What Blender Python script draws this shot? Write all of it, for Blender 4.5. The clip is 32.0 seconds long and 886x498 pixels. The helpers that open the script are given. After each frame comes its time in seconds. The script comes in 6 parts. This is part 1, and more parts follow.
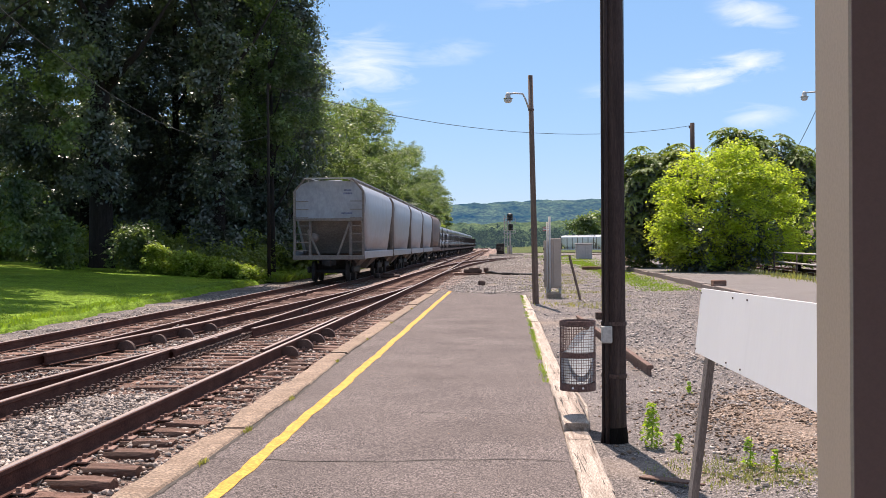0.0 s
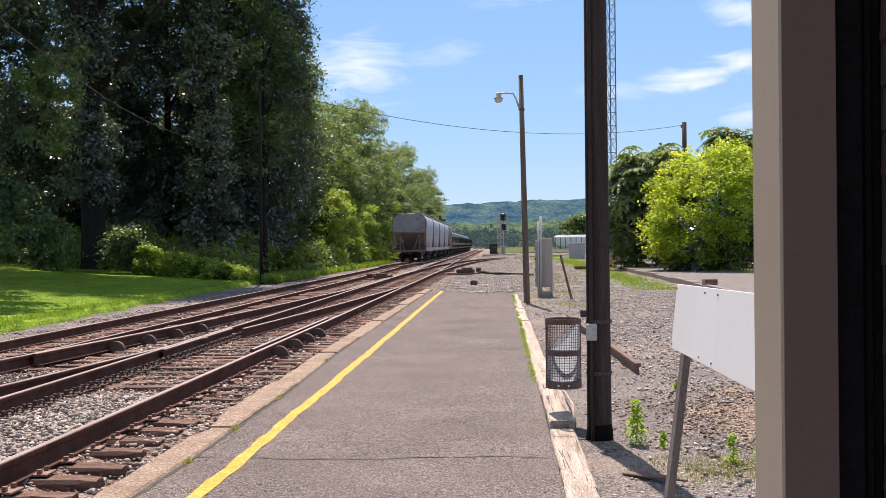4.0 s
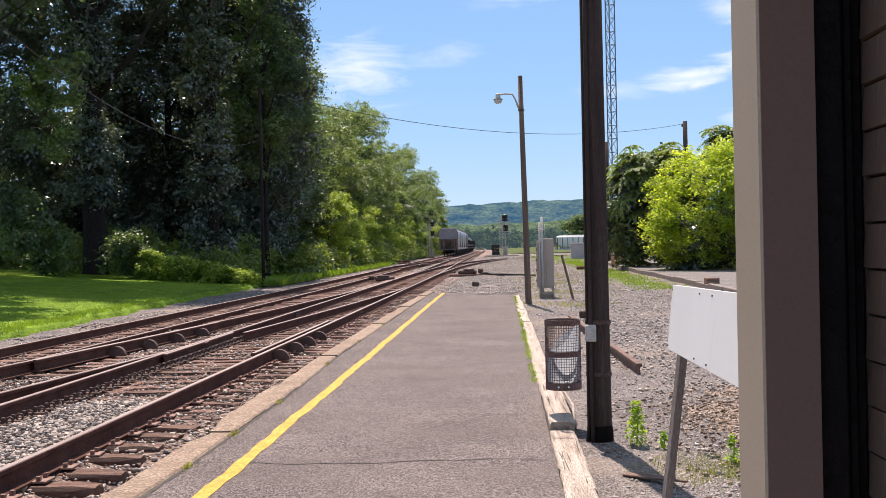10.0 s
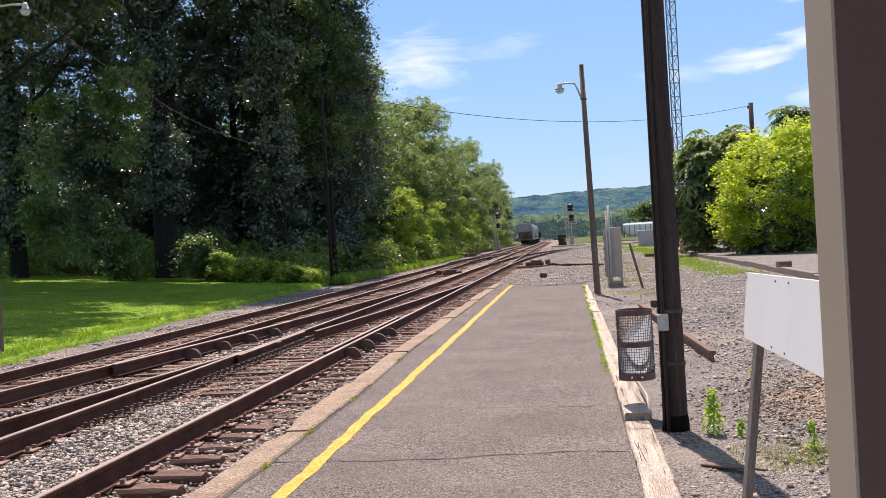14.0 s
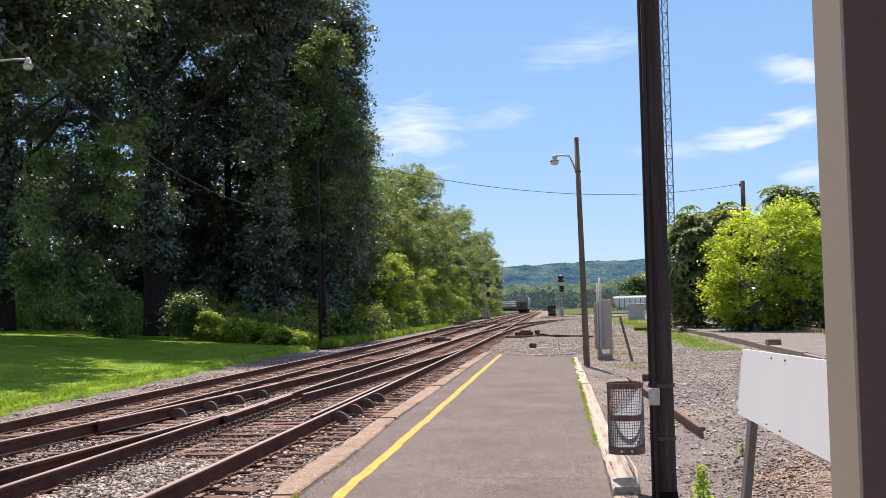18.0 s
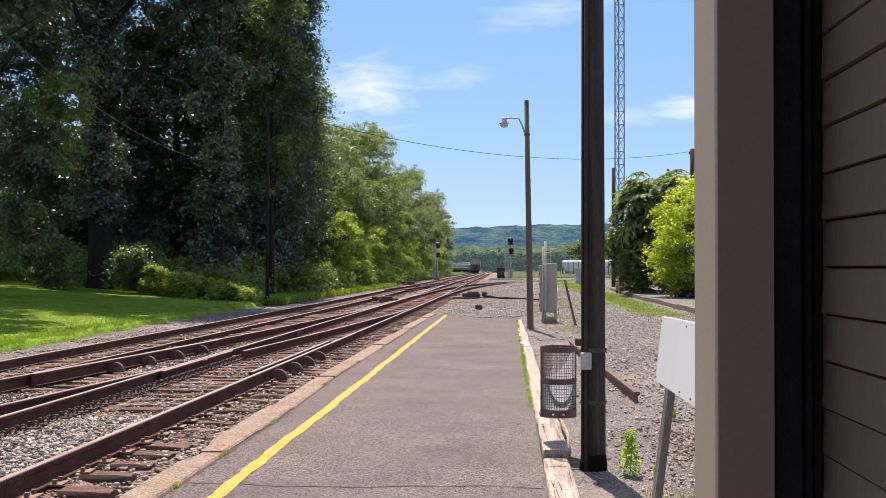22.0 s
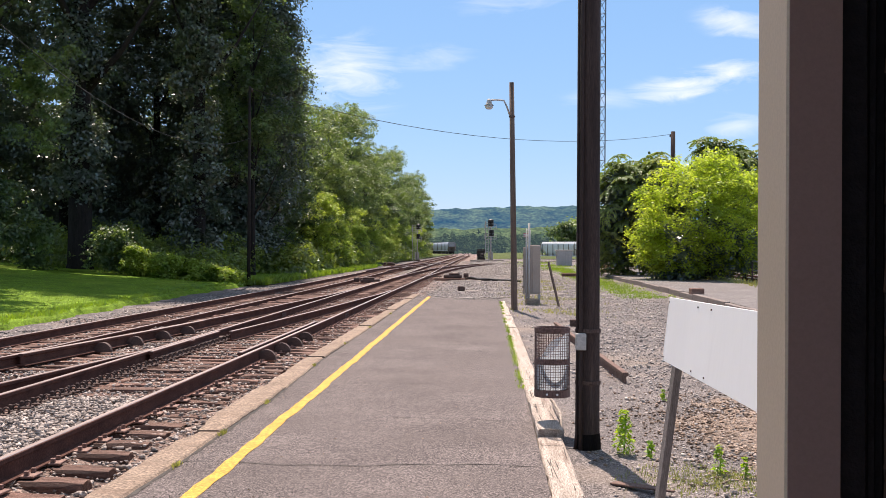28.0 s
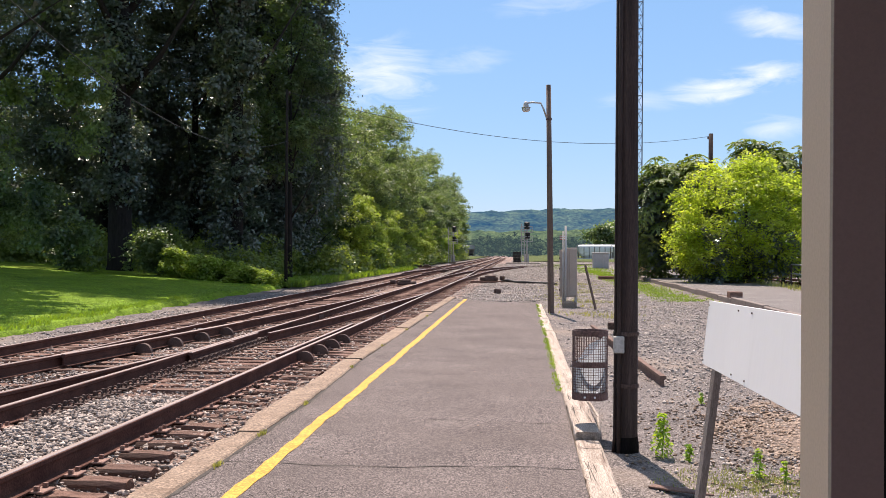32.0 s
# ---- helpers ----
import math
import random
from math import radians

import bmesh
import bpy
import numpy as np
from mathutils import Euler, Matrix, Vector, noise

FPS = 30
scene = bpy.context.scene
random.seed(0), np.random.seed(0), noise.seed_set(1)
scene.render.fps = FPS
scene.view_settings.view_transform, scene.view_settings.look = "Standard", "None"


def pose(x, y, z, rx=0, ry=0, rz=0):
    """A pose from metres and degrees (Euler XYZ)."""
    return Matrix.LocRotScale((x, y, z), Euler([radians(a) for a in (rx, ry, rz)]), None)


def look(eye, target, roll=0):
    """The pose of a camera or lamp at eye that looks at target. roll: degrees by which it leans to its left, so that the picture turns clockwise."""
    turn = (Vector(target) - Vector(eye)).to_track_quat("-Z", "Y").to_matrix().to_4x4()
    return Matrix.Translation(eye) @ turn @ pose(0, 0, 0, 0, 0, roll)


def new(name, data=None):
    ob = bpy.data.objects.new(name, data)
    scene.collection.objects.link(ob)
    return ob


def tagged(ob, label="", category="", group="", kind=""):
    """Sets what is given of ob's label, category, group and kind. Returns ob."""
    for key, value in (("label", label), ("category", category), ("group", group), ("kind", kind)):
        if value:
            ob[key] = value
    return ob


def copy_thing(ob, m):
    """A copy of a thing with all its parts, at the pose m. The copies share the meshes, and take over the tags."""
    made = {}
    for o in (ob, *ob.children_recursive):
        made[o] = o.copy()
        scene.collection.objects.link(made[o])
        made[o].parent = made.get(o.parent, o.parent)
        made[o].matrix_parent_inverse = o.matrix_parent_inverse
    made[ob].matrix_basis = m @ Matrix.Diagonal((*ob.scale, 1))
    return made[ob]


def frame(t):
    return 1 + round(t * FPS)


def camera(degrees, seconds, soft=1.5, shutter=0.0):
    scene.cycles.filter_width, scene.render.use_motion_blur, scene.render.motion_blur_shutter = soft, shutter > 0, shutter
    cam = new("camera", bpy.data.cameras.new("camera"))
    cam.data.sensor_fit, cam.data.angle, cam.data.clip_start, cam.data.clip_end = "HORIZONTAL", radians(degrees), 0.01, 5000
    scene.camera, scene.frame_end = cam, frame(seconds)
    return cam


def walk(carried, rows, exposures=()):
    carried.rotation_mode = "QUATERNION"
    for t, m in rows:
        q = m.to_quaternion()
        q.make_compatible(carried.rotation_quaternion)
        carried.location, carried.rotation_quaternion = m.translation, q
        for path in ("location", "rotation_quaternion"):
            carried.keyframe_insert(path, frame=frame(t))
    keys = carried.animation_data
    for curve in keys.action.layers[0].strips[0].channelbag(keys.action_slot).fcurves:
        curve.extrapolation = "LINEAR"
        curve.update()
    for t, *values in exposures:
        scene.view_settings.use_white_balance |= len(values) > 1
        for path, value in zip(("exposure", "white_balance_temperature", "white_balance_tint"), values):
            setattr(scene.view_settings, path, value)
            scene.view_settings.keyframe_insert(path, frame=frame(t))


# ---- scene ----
cam = camera(43.2, 32.0, soft=0.7)
PATH = [
    (0, (-0.075, 0.611, 1.47), (-0.188, 2.607, 1.462), -0.4),
    (0.5, (-0.08, 0.595, 1.466), (-0.155, 2.594, 1.452), 0.3),
    (1, (-0.021, 0.612, 1.463), (-0.09, 2.611, 1.447), 0.5),
    (1.5, (0.045, 0.608, 1.471), (-0.067, 2.605, 1.457), 0.7),
    (2, (0.034, 0.625, 1.463), (-0.088, 2.621, 1.452), 0.2),
    (2.5, (-0.049, 0.587, 1.456), (-0.159, 2.584, 1.451), -1.0),
    (3, (-0.095, 0.558, 1.458), (-0.196, 2.555, 1.452), -0.8),
    (3.5, (-0.052, 0.57, 1.456), (-0.154, 2.567, 1.45), -0.6),
    (5.5, (0.034, 0.618, 1.459), (-0.062, 2.616, 1.443), -1.0),
    (6, (0.039, 0.629, 1.461), (-0.053, 2.627, 1.446), -1.7),
    (6.5, (0.038, 0.622, 1.463), (-0.053, 2.62, 1.452), -2.0),
    (7, (0.038, 0.62, 1.463), (-0.052, 2.618, 1.453), -1.9),
    (7.5, (0.04, 0.611, 1.462), (-0.049, 2.609, 1.452), -1.5),
    (8, (0.036, 0.606, 1.464), (-0.055, 2.604, 1.454), -1.5),
    (8.5, (0.032, 0.6, 1.467), (-0.06, 2.598, 1.465), -1.1),
    (9, (0.03, 0.585, 1.464), (-0.073, 2.583, 1.464), -1.3),
    (9.5, (0.029, 0.599, 1.464), (-0.076, 2.596, 1.459), -1.3),
    (10, (0.025, 0.608, 1.462), (-0.081, 2.605, 1.457), -1.2),
    (10.5, (0.027, 0.608, 1.462), (-0.083, 2.605, 1.456), -1.1),
    (11, (0.033, 0.625, 1.46), (-0.075, 2.622, 1.458), -1.2),
    (11.5, (0.05, 0.609, 1.463), (-0.079, 2.605, 1.458), -1.2),
    (12, (0.047, 0.616, 1.461), (-0.208, 2.599, 1.444), -1.4),
    (12.5, (0.017, 0.609, 1.463), (-0.261, 2.584, 1.31), -2.7),
    (13, (0.008, 0.6, 1.466), (-0.267, 2.579, 1.374), -2.0),
    (13.5, (0.007, 0.58, 1.468), (-0.272, 2.559, 1.409), -2.8),
    (14, (0.012, 0.601, 1.477), (-0.212, 2.588, 1.464), -3.2),
    (14.5, (0.012, 0.608, 1.48), (-0.205, 2.596, 1.507), -3.6),
    (16.5, (-0.028, 0.587, 1.486), (-0.204, 2.574, 1.626), -3.7),
    (17, (-0.014, 0.634, 1.477), (-0.258, 2.617, 1.575), -1.8),
    (17.5, (-0.022, 0.604, 1.479), (-0.241, 2.59, 1.584), -1.7),
    (18, (-0.017, 0.582, 1.475), (-0.219, 2.569, 1.581), -1.3),
    (18.5, (-0.024, 0.565, 1.479), (-0.196, 2.557, 1.518), -0.6),
    (19, (-0.024, 0.572, 1.475), (-0.215, 2.563, 1.499), -0.6),
    (19.5, (-0.016, 0.593, 1.471), (-0.145, 2.589, 1.461), 0.4),
    (20, (0.002, 0.603, 1.469), (-0.124, 2.599, 1.476), 0.5),
    (20.5, (0.009, 0.622, 1.47), (-0.105, 2.619, 1.474), 0.3),
    (21, (0.018, 0.627, 1.476), (-0.084, 2.624, 1.482), 0.9),
    (21.5, (0.055, 0.638, 1.471), (-0.053, 2.635, 1.485), 0.8),
    (22, (0.093, 0.642, 1.478), (-0.023, 2.638, 1.512), 0.1),
    (22.5, (0.122, 0.647, 1.47), (-0.004, 2.643, 1.502), 0.5),
    (23, (0.091, 0.628, 1.467), (-0.131, 2.616, 1.498), 1.2),
    (23.5, (-0.031, 0.592, 1.462), (-0.234, 2.582, 1.483), 0.5),
    (24, (-0.127, 0.546, 1.467), (-0.213, 2.544, 1.491), 0.5),
    (24.5, (-0.117, 0.525, 1.467), (-0.172, 2.524, 1.494), 0.6),
    (25, (-0.053, 0.57, 1.469), (-0.08, 2.57, 1.494), 1.1),
    (25.5, (-0.023, 0.586, 1.473), (-0.046, 2.585, 1.521), 0.9),
    (27.5, (-0.036, 0.556, 1.476), (-0.103, 2.555, 1.488), 0.2),
    (28, (-0.037, 0.562, 1.477), (-0.116, 2.56, 1.478), 0.3),
    (28.5, (-0.042, 0.568, 1.475), (-0.14, 2.566, 1.476), 0.2),
    (29, (-0.039, 0.588, 1.471), (-0.145, 2.585, 1.472), 0.4),
    (29.5, (-0.037, 0.582, 1.475), (-0.146, 2.579, 1.475), 0.3),
    (30, (-0.042, 0.567, 1.474), (-0.164, 2.563, 1.45), 0.1),
    (30.5, (-0.044, 0.574, 1.475), (-0.17, 2.57, 1.446), 0.3),
    (31, (-0.042, 0.582, 1.477), (-0.176, 2.578, 1.46), 0.2),
    (31.5, (-0.049, 0.559, 1.48), (-0.191, 2.554, 1.475), 0.3),
    (32, (-0.053, 0.522, 1.479), (-0.196, 2.517, 1.484), 0.4),
]
walk(cam, [(t, look(eye, target, roll)) for t, eye, target, roll in PATH], exposures=[(0.0, 0.76, 6700, 20), (32.0, 0.76, 6700, 20)])

# ---- world, sun, exposure ----
SUN_DIR = Vector((-0.16, 1.0, 1.64)).normalized()      # from the ground to the sun
SUN_ELEV = math.asin(SUN_DIR.z)
SUN_AZ = math.atan2(SUN_DIR.x, SUN_DIR.y)


def make_world():
    w = bpy.data.worlds.new("sky")
    scene.world = w
    w.use_nodes = True
    nt = w.node_tree
    nt.nodes.clear()
    out = nt.nodes.new("ShaderNodeOutputWorld")
    bg = nt.nodes.new("ShaderNodeBackground")
    sky = nt.nodes.new("ShaderNodeTexSky")
    sky.sky_type, sky.sun_disc = "NISHITA", False
    sky.sun_elevation, sky.sun_rotation = SUN_ELEV, SUN_AZ
    sky.air_density, sky.dust_density, sky.ozone_density = 1.0, 0.0, 2.0
    bg.inputs[1].default_value = 0.075
    col = sky.outputs[0]
    tc = nt.nodes.new("ShaderNodeTexCoord")
    mp = nt.nodes.new("ShaderNodeMapping")
    mp.inputs["Scale"].default_value = (14, 14, 60)
    mp.inputs["Rotation"].default_value = (0, radians(18), 0)
    nt.links.new(tc.outputs["Generated"], mp.inputs[0])
    wisp = nt.nodes.new("ShaderNodeTexNoise")
    wisp.inputs["Scale"].default_value, wisp.inputs["Detail"].default_value, wisp.inputs["Roughness"].default_value = 1.0, 7, 0.6
    wisp.inputs["Distortion"].default_value = 0.8
    nt.links.new(mp.outputs[0], wisp.inputs["Vector"])

    def calc(op, a, b=None, c=None, clamp=False):
        m = nt.nodes.new("ShaderNodeMath")
        m.operation, m.use_clamp = op, clamp
        for k, v in enumerate((a, b, c)):
            if v is None:
                continue
            if isinstance(v, (int, float)):
                m.inputs[k].default_value = v
            else:
                nt.links.new(v, m.inputs[k])
        return m.outputs[0]

    def dot(v):
        n = nt.nodes.new("ShaderNodeVectorMath")
        n.operation = "DOT_PRODUCT"
        n.inputs[1].default_value = v
        nt.links.new(tc.outputs["Generated"], n.inputs[0])
        return n.outputs["Value"]

    # thin clouds: bearing, height, half width, half height, tilt (degrees), density
    total = None
    for az, el, w, h, tilt, dens in CLOUDS:
        a, e, r = radians(az), radians(el), radians(tilt)
        c = Vector((math.sin(a) * math.cos(e), math.cos(a) * math.cos(e), math.sin(e)))
        right = Vector((math.cos(a), -math.sin(a), 0))
        up = right.cross(c)
        u, v = right * math.cos(r) + up * math.sin(r), up * math.cos(r) - right * math.sin(r)
        q = calc("ADD", calc("POWER", calc("ABSOLUTE", calc("DIVIDE", dot(u), math.sin(radians(w)))), 2.0),
                 calc("POWER", calc("ABSOLUTE", calc("DIVIDE", calc("SUBTRACT", dot(v), 0.0), math.sin(radians(h)))), 2.0))
        body = calc("POWER", calc("SUBTRACT", 1.0, calc("POWER", q, 0.5), clamp=True), 1.3)
        f = calc("MULTIPLY", calc("ADD", body, calc("MULTIPLY", calc("SUBTRACT", wisp.outputs["Fac"], 0.56), 2.6), clamp=True), calc("MULTIPLY", calc("MINIMUM", calc("MULTIPLY", body, 3.0), 1.0), dens))
        total = f if total is None else calc("MAXIMUM", total, f)
    mix = nt.nodes.new("ShaderNodeMix")
    mix.data_type = "RGBA"
    nt.links.new(total, mix.inputs[0])
    clear = nt.nodes.new("ShaderNodeMix")
    clear.data_type = "RGBA"
    clear.inputs[0].default_value = 0.6
    clear.inputs[7].default_value = (1.85, 4.35, 7.7, 1)
    nt.links.new(col, clear.inputs[6])
    veil = nt.nodes.new("ShaderNodeMix")
    veil.data_type = "RGBA"
    nt.links.new(calc("MULTIPLY", calc("DIVIDE", calc("SUBTRACT", dot((0, 0, 1)), 0.3), 0.35, clamp=True), 0.75), veil.inputs[0])
    nt.links.new(clear.outputs[2], veil.inputs[6])
    veil.inputs[7].default_value = (3.9, 4.3, 4.9, 1)
    nt.links.new(veil.outputs[2], mix.inputs[6])
    mix.inputs[7].default_value = (9.5, 10.0, 10.8, 1)
    nt.links.new(mix.outputs[2], bg.inputs[0])
    nt.links.new(bg.outputs[0], out.inputs[0])


CLOUDS = ((-7.0, 9.0, 3.6, 2.6, -14, 0.6), (-2.8, 9.7, 3.4, 0.9, 8, 0.25), (9.6, 8.2, 3.8, 1.0, 8, 0.72), (12.2, 8.8, 2.6, 0.9, 6, 0.68), (12.6, 11.0, 3.0, 1.1, -16, 0.55),
          (12.5, 6.2, 2.6, 0.9, 0, 0.4), (6.0, 7.6, 3.0, 0.8, 0, 0.25), (2.0, 13.0, 5.0, 1.5, 10, 0.3), (-30, 22, 14, 4, 10, 0.5), (40, 18, 12, 4, 0, 0.5))
make_world()
sun = new("sun", bpy.data.lights.new("sun", "SUN"))
sun.data.energy, sun.data.angle, sun.data.color = 4.6, radians(0.53), (1.0, 0.905, 0.79)
sun.matrix_world = look(SUN_DIR * 200, (0, 0, 0))

# ---- materials ----


def noise_tex(nt, scale, detail=4, rough=0.55, co=None):
    n = nt.nodes.new("ShaderNodeTexNoise")
    n.inputs["Scale"].default_value, n.inputs["Detail"].default_value, n.inputs["Roughness"].default_value = scale, detail, rough
    if co is not None:
        nt.links.new(co, n.inputs["Vector"])
    return n.outputs["Fac"]


def ramp(nt, fac, stops):
    r = nt.nodes.new("ShaderNodeValToRGB")
    while len(r.color_ramp.elements) < len(stops):
        r.color_ramp.elements.new(0.5)
    for e, (p, c) in zip(r.color_ramp.elements, stops):
        e.position, e.color = p, (*c, 1)
    nt.links.new(fac, r.inputs[0])
    return r.outputs[0]


def blend(nt, fac, a, b, mode="MIX"):
    m = nt.nodes.new("ShaderNodeMix")
    m.data_type, m.blend_type = "RGBA", mode
    for sock, v in ((m.inputs[0], fac), (m.inputs[6], a), (m.inputs[7], b)):
        if isinstance(v, (int, float)):
            sock.default_value = v
        elif isinstance(v, tuple):
            sock.default_value = (*v, 1)
        else:
            nt.links.new(v, sock)
    return m.outputs[2]


def grey(v):
    return (v, v, v)


def surface(name, dark, light, scale=6.0, fine=60.0, rough=0.8, metal=0.0, bump=0.3, dist=0.01, stretch=(1, 1, 1),
            stain=None, stain_scale=1.2, stain_at=(0.55, 0.75), per_object=0.0, per_island=0.0, spec=0.3, grain=0.55, speckle=None):
    """Two scales of noise between two colours, a stain colour with a shape of its own, and bump."""
    m = bpy.data.materials.new(name)
    m.use_nodes = True
    nt = m.node_tree
    b = nt.nodes["Principled BSDF"]
    tc = nt.nodes.new("ShaderNodeTexCoord")
    mp = nt.nodes.new("ShaderNodeMapping")
    mp.inputs["Scale"].default_value = stretch
    nt.links.new(tc.outputs["Object"], mp.inputs[0])
    co = mp.outputs[0]
    big, small = noise_tex(nt, scale, 5, 0.6, co), noise_tex(nt, fine, 3, 0.7, co)
    col = ramp(nt, big, [(0.3, dark), (0.72, light)])
    col = blend(nt, grain, col, ramp(nt, small, [(0.36, grey(0.16)), (0.64, grey(0.88))]), "OVERLAY")
    if speckle:
        vor = nt.nodes.new("ShaderNodeTexVoronoi")
        vor.inputs["Scale"].default_value = speckle[0]
        nt.links.new(co, vor.inputs["Vector"])
        sep = nt.nodes.new("ShaderNodeSeparateColor")
        nt.links.new(vor.outputs["Color"], sep.inputs[0])
        lo, hi = 1 - speckle[1], 1 + speckle[1]
        col = blend(nt, 1.0, col, ramp(nt, sep.outputs[0], [(0.0, grey(lo)), (0.6, grey(0.95)), (1.0, (hi, hi * 0.98, hi * 0.96))]), "MULTIPLY")
    if stain:
        f = ramp(nt, noise_tex(nt, stain_scale, 6, 0.65, co), [(stain_at[0], grey(0)), (stain_at[1], grey(1))])
        col = blend(nt, f, col, stain)
    if per_object or per_island:
        if per_object:
            rnd = nt.nodes.new("ShaderNodeObjectInfo").outputs["Random"]
        else:
            rnd = nt.nodes.new("ShaderNodeNewGeometry").outputs["Random Per Island"]
        k = per_object or per_island
        col = blend(nt, 1.0, col, ramp(nt, rnd, [(0, grey(1 - k)), (1, grey(1.0))]), "MULTIPLY")
    nt.links.new(col, b.inputs["Base Color"])
    b.inputs["Roughness"].default_value, b.inputs["Metallic"].default_value = rough, metal
    b.inputs["Specular IOR Level"].default_value = spec
    if bump:
        bp = nt.nodes.new("ShaderNodeBump")
        bp.inputs["Strength"].default_value, bp.inputs["Distance"].default_value = bump, dist
        nt.links.new(small, bp.inputs["Height"])
        nt.links.new(bp.outputs[0], b.inputs["Normal"])
    return m


def leafy(name, dark, light, through_col, share=0.35, scale=0.5, gloss=0.06, shine=0.45):
    """Leaves: diffuse, with light passing through, each leaf a little different."""
    m = bpy.data.materials.new(name)
    m.use_nodes = True
    nt = m.node_tree
    nt.nodes.clear()
    out = nt.nodes.new("ShaderNodeOutputMaterial")
    d, tr, gl = nt.nodes.new("ShaderNodeBsdfDiffuse"), nt.nodes.new("ShaderNodeBsdfTranslucent"), nt.nodes.new("ShaderNodeBsdfGlossy")
    gl.inputs["Roughness"].default_value = shine
    gl.inputs["Color"].default_value = (0.8, 0.85, 0.8, 1)
    tc = nt.nodes.new("ShaderNodeTexCoord")
    rnd = nt.nodes.new("ShaderNodeNewGeometry").outputs["Random Per Island"]
    obr = nt.nodes.new("ShaderNodeObjectInfo").outputs["Random"]
    col = ramp(nt, noise_tex(nt, scale, 3, 0.6, tc.outputs["Object"]), [(0.32, dark), (0.68, light)])
    col = blend(nt, 1.0, col, ramp(nt, rnd, [(0, grey(0.6)), (1, grey(1.0))]), "MULTIPLY")
    col = blend(nt, 1.0, col, ramp(nt, obr, [(0, (0.74, 0.82, 0.86)), (1, (1.0, 1.0, 0.92))]), "MULTIPLY")
    nt.links.new(col, d.inputs[0])
    tcol = blend(nt, 1.0, col, through_col, "MULTIPLY")
    nt.links.new(tcol, tr.inputs[0])
    mix, mix2 = nt.nodes.new("ShaderNodeMixShader"), nt.nodes.new("ShaderNodeMixShader")
    mix.inputs[0].default_value, mix2.inputs[0].default_value = share, gloss
    nt.links.new(d.outputs[0], mix.inputs[1])
    nt.links.new(tr.outputs[0], mix.inputs[2])
    nt.links.new(mix.outputs[0], mix2.inputs[1])
    nt.links.new(gl.outputs[0], mix2.inputs[2])
    nt.links.new(mix2.outputs[0], out.inputs[0])
    return m


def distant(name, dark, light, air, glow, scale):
    """A wooded slope far behind the rest; a bluish glow in its material stands in for haze."""
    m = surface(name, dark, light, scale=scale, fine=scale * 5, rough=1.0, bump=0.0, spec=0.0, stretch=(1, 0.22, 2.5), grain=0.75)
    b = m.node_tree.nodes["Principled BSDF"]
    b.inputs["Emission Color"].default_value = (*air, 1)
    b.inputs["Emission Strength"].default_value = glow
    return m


M = {}
M["asphalt"] = surface("asphalt", (0.118, 0.099, 0.093), (0.182, 0.155, 0.146), 0.9, 90, 0.95, bump=0.6, dist=0.007, stain=(0.13, 0.107, 0.098), stain_scale=0.5, stain_at=(0.45, 0.85), grain=0.65, speckle=(125, 1.0))
M["crack"] = surface("crack", (0.05, 0.045, 0.04), (0.09, 0.08, 0.07), 9, 90, 0.95)
M["kerb"] = surface("kerb_concrete", (0.235, 0.172, 0.125), (0.345, 0.262, 0.195), 2.5, 50, 0.9, bump=0.6, stain=(0.2, 0.135, 0.095), stain_scale=2.4, per_object=0.12, grain=0.6, speckle=(60, 0.3))
M["yellow"] = surface("yellow_paint", (0.54, 0.275, 0.03), (0.7, 0.4, 0.062), 5, 60, 0.75, bump=0.4, stain=(0.3, 0.2, 0.08), stain_scale=7, stain_at=(0.6, 0.8), grain=0.35, speckle=(85, 0.3))
M["ballast_bed"] = surface("ballast_bed", (0.165, 0.112, 0.09), (0.31, 0.235, 0.2), 1.6, 38, 0.95, bump=0.9, dist=0.03, grain=0.65, stain=(0.23, 0.145, 0.108), stain_scale=0.6, stain_at=(0.5, 0.8), speckle=(26, 0.6))
M["stone"] = surface("ballast_stone", (0.36, 0.295, 0.255), (0.68, 0.6, 0.535), 8, 60, 0.9, bump=0.3, per_island=0.66, grain=0.3)
M["gravel"] = surface("gravel_ground", (0.135, 0.12, 0.115), (0.225, 0.2, 0.188), 0.7, 90, 0.95, bump=0.7, dist=0.015, stain=(0.27, 0.215, 0.17), stain_scale=0.35, stain_at=(0.52, 0.75), grain=0.65, speckle=(95, 0.9))
M["gravel_stone"] = surface("gravel_stone", (0.4, 0.345, 0.305), (0.68, 0.6, 0.53), 8, 60, 0.9, bump=0.3, per_island=0.5, grain=0.3)
M["rust_stone"] = surface("rust_stained_stone", (0.34, 0.2, 0.15), (0.56, 0.4, 0.32), 8, 60, 0.9, bump=0.3, per_island=0.55, grain=0.3)
M["clay"] = surface("tan_clay", (0.2, 0.15, 0.118), (0.31, 0.245, 0.195), 2.5, 60, 0.95, bump=0.8, dist=0.02, grain=0.6, speckle=(55, 0.7))
M["tie_plate"] = surface("rusty_tie_plate", (0.18, 0.105, 0.085), (0.32, 0.205, 0.165), 6, 60, 0.8, 0.0, 0.4)
M["dirt_stone"] = surface("brown_stone", (0.29, 0.19, 0.125), (0.52, 0.39, 0.29), 8, 60, 0.9, bump=0.3, per_island=0.65, grain=0.3)
M["tie"] = surface("creosoted_tie", (0.12, 0.062, 0.047), (0.36, 0.215, 0.162), 2.2, 40, 0.85, bump=0.9, dist=0.012, stretch=(0.5, 6, 6), stain=(0.42, 0.295, 0.23), stain_scale=1.5, per_object=0.45)
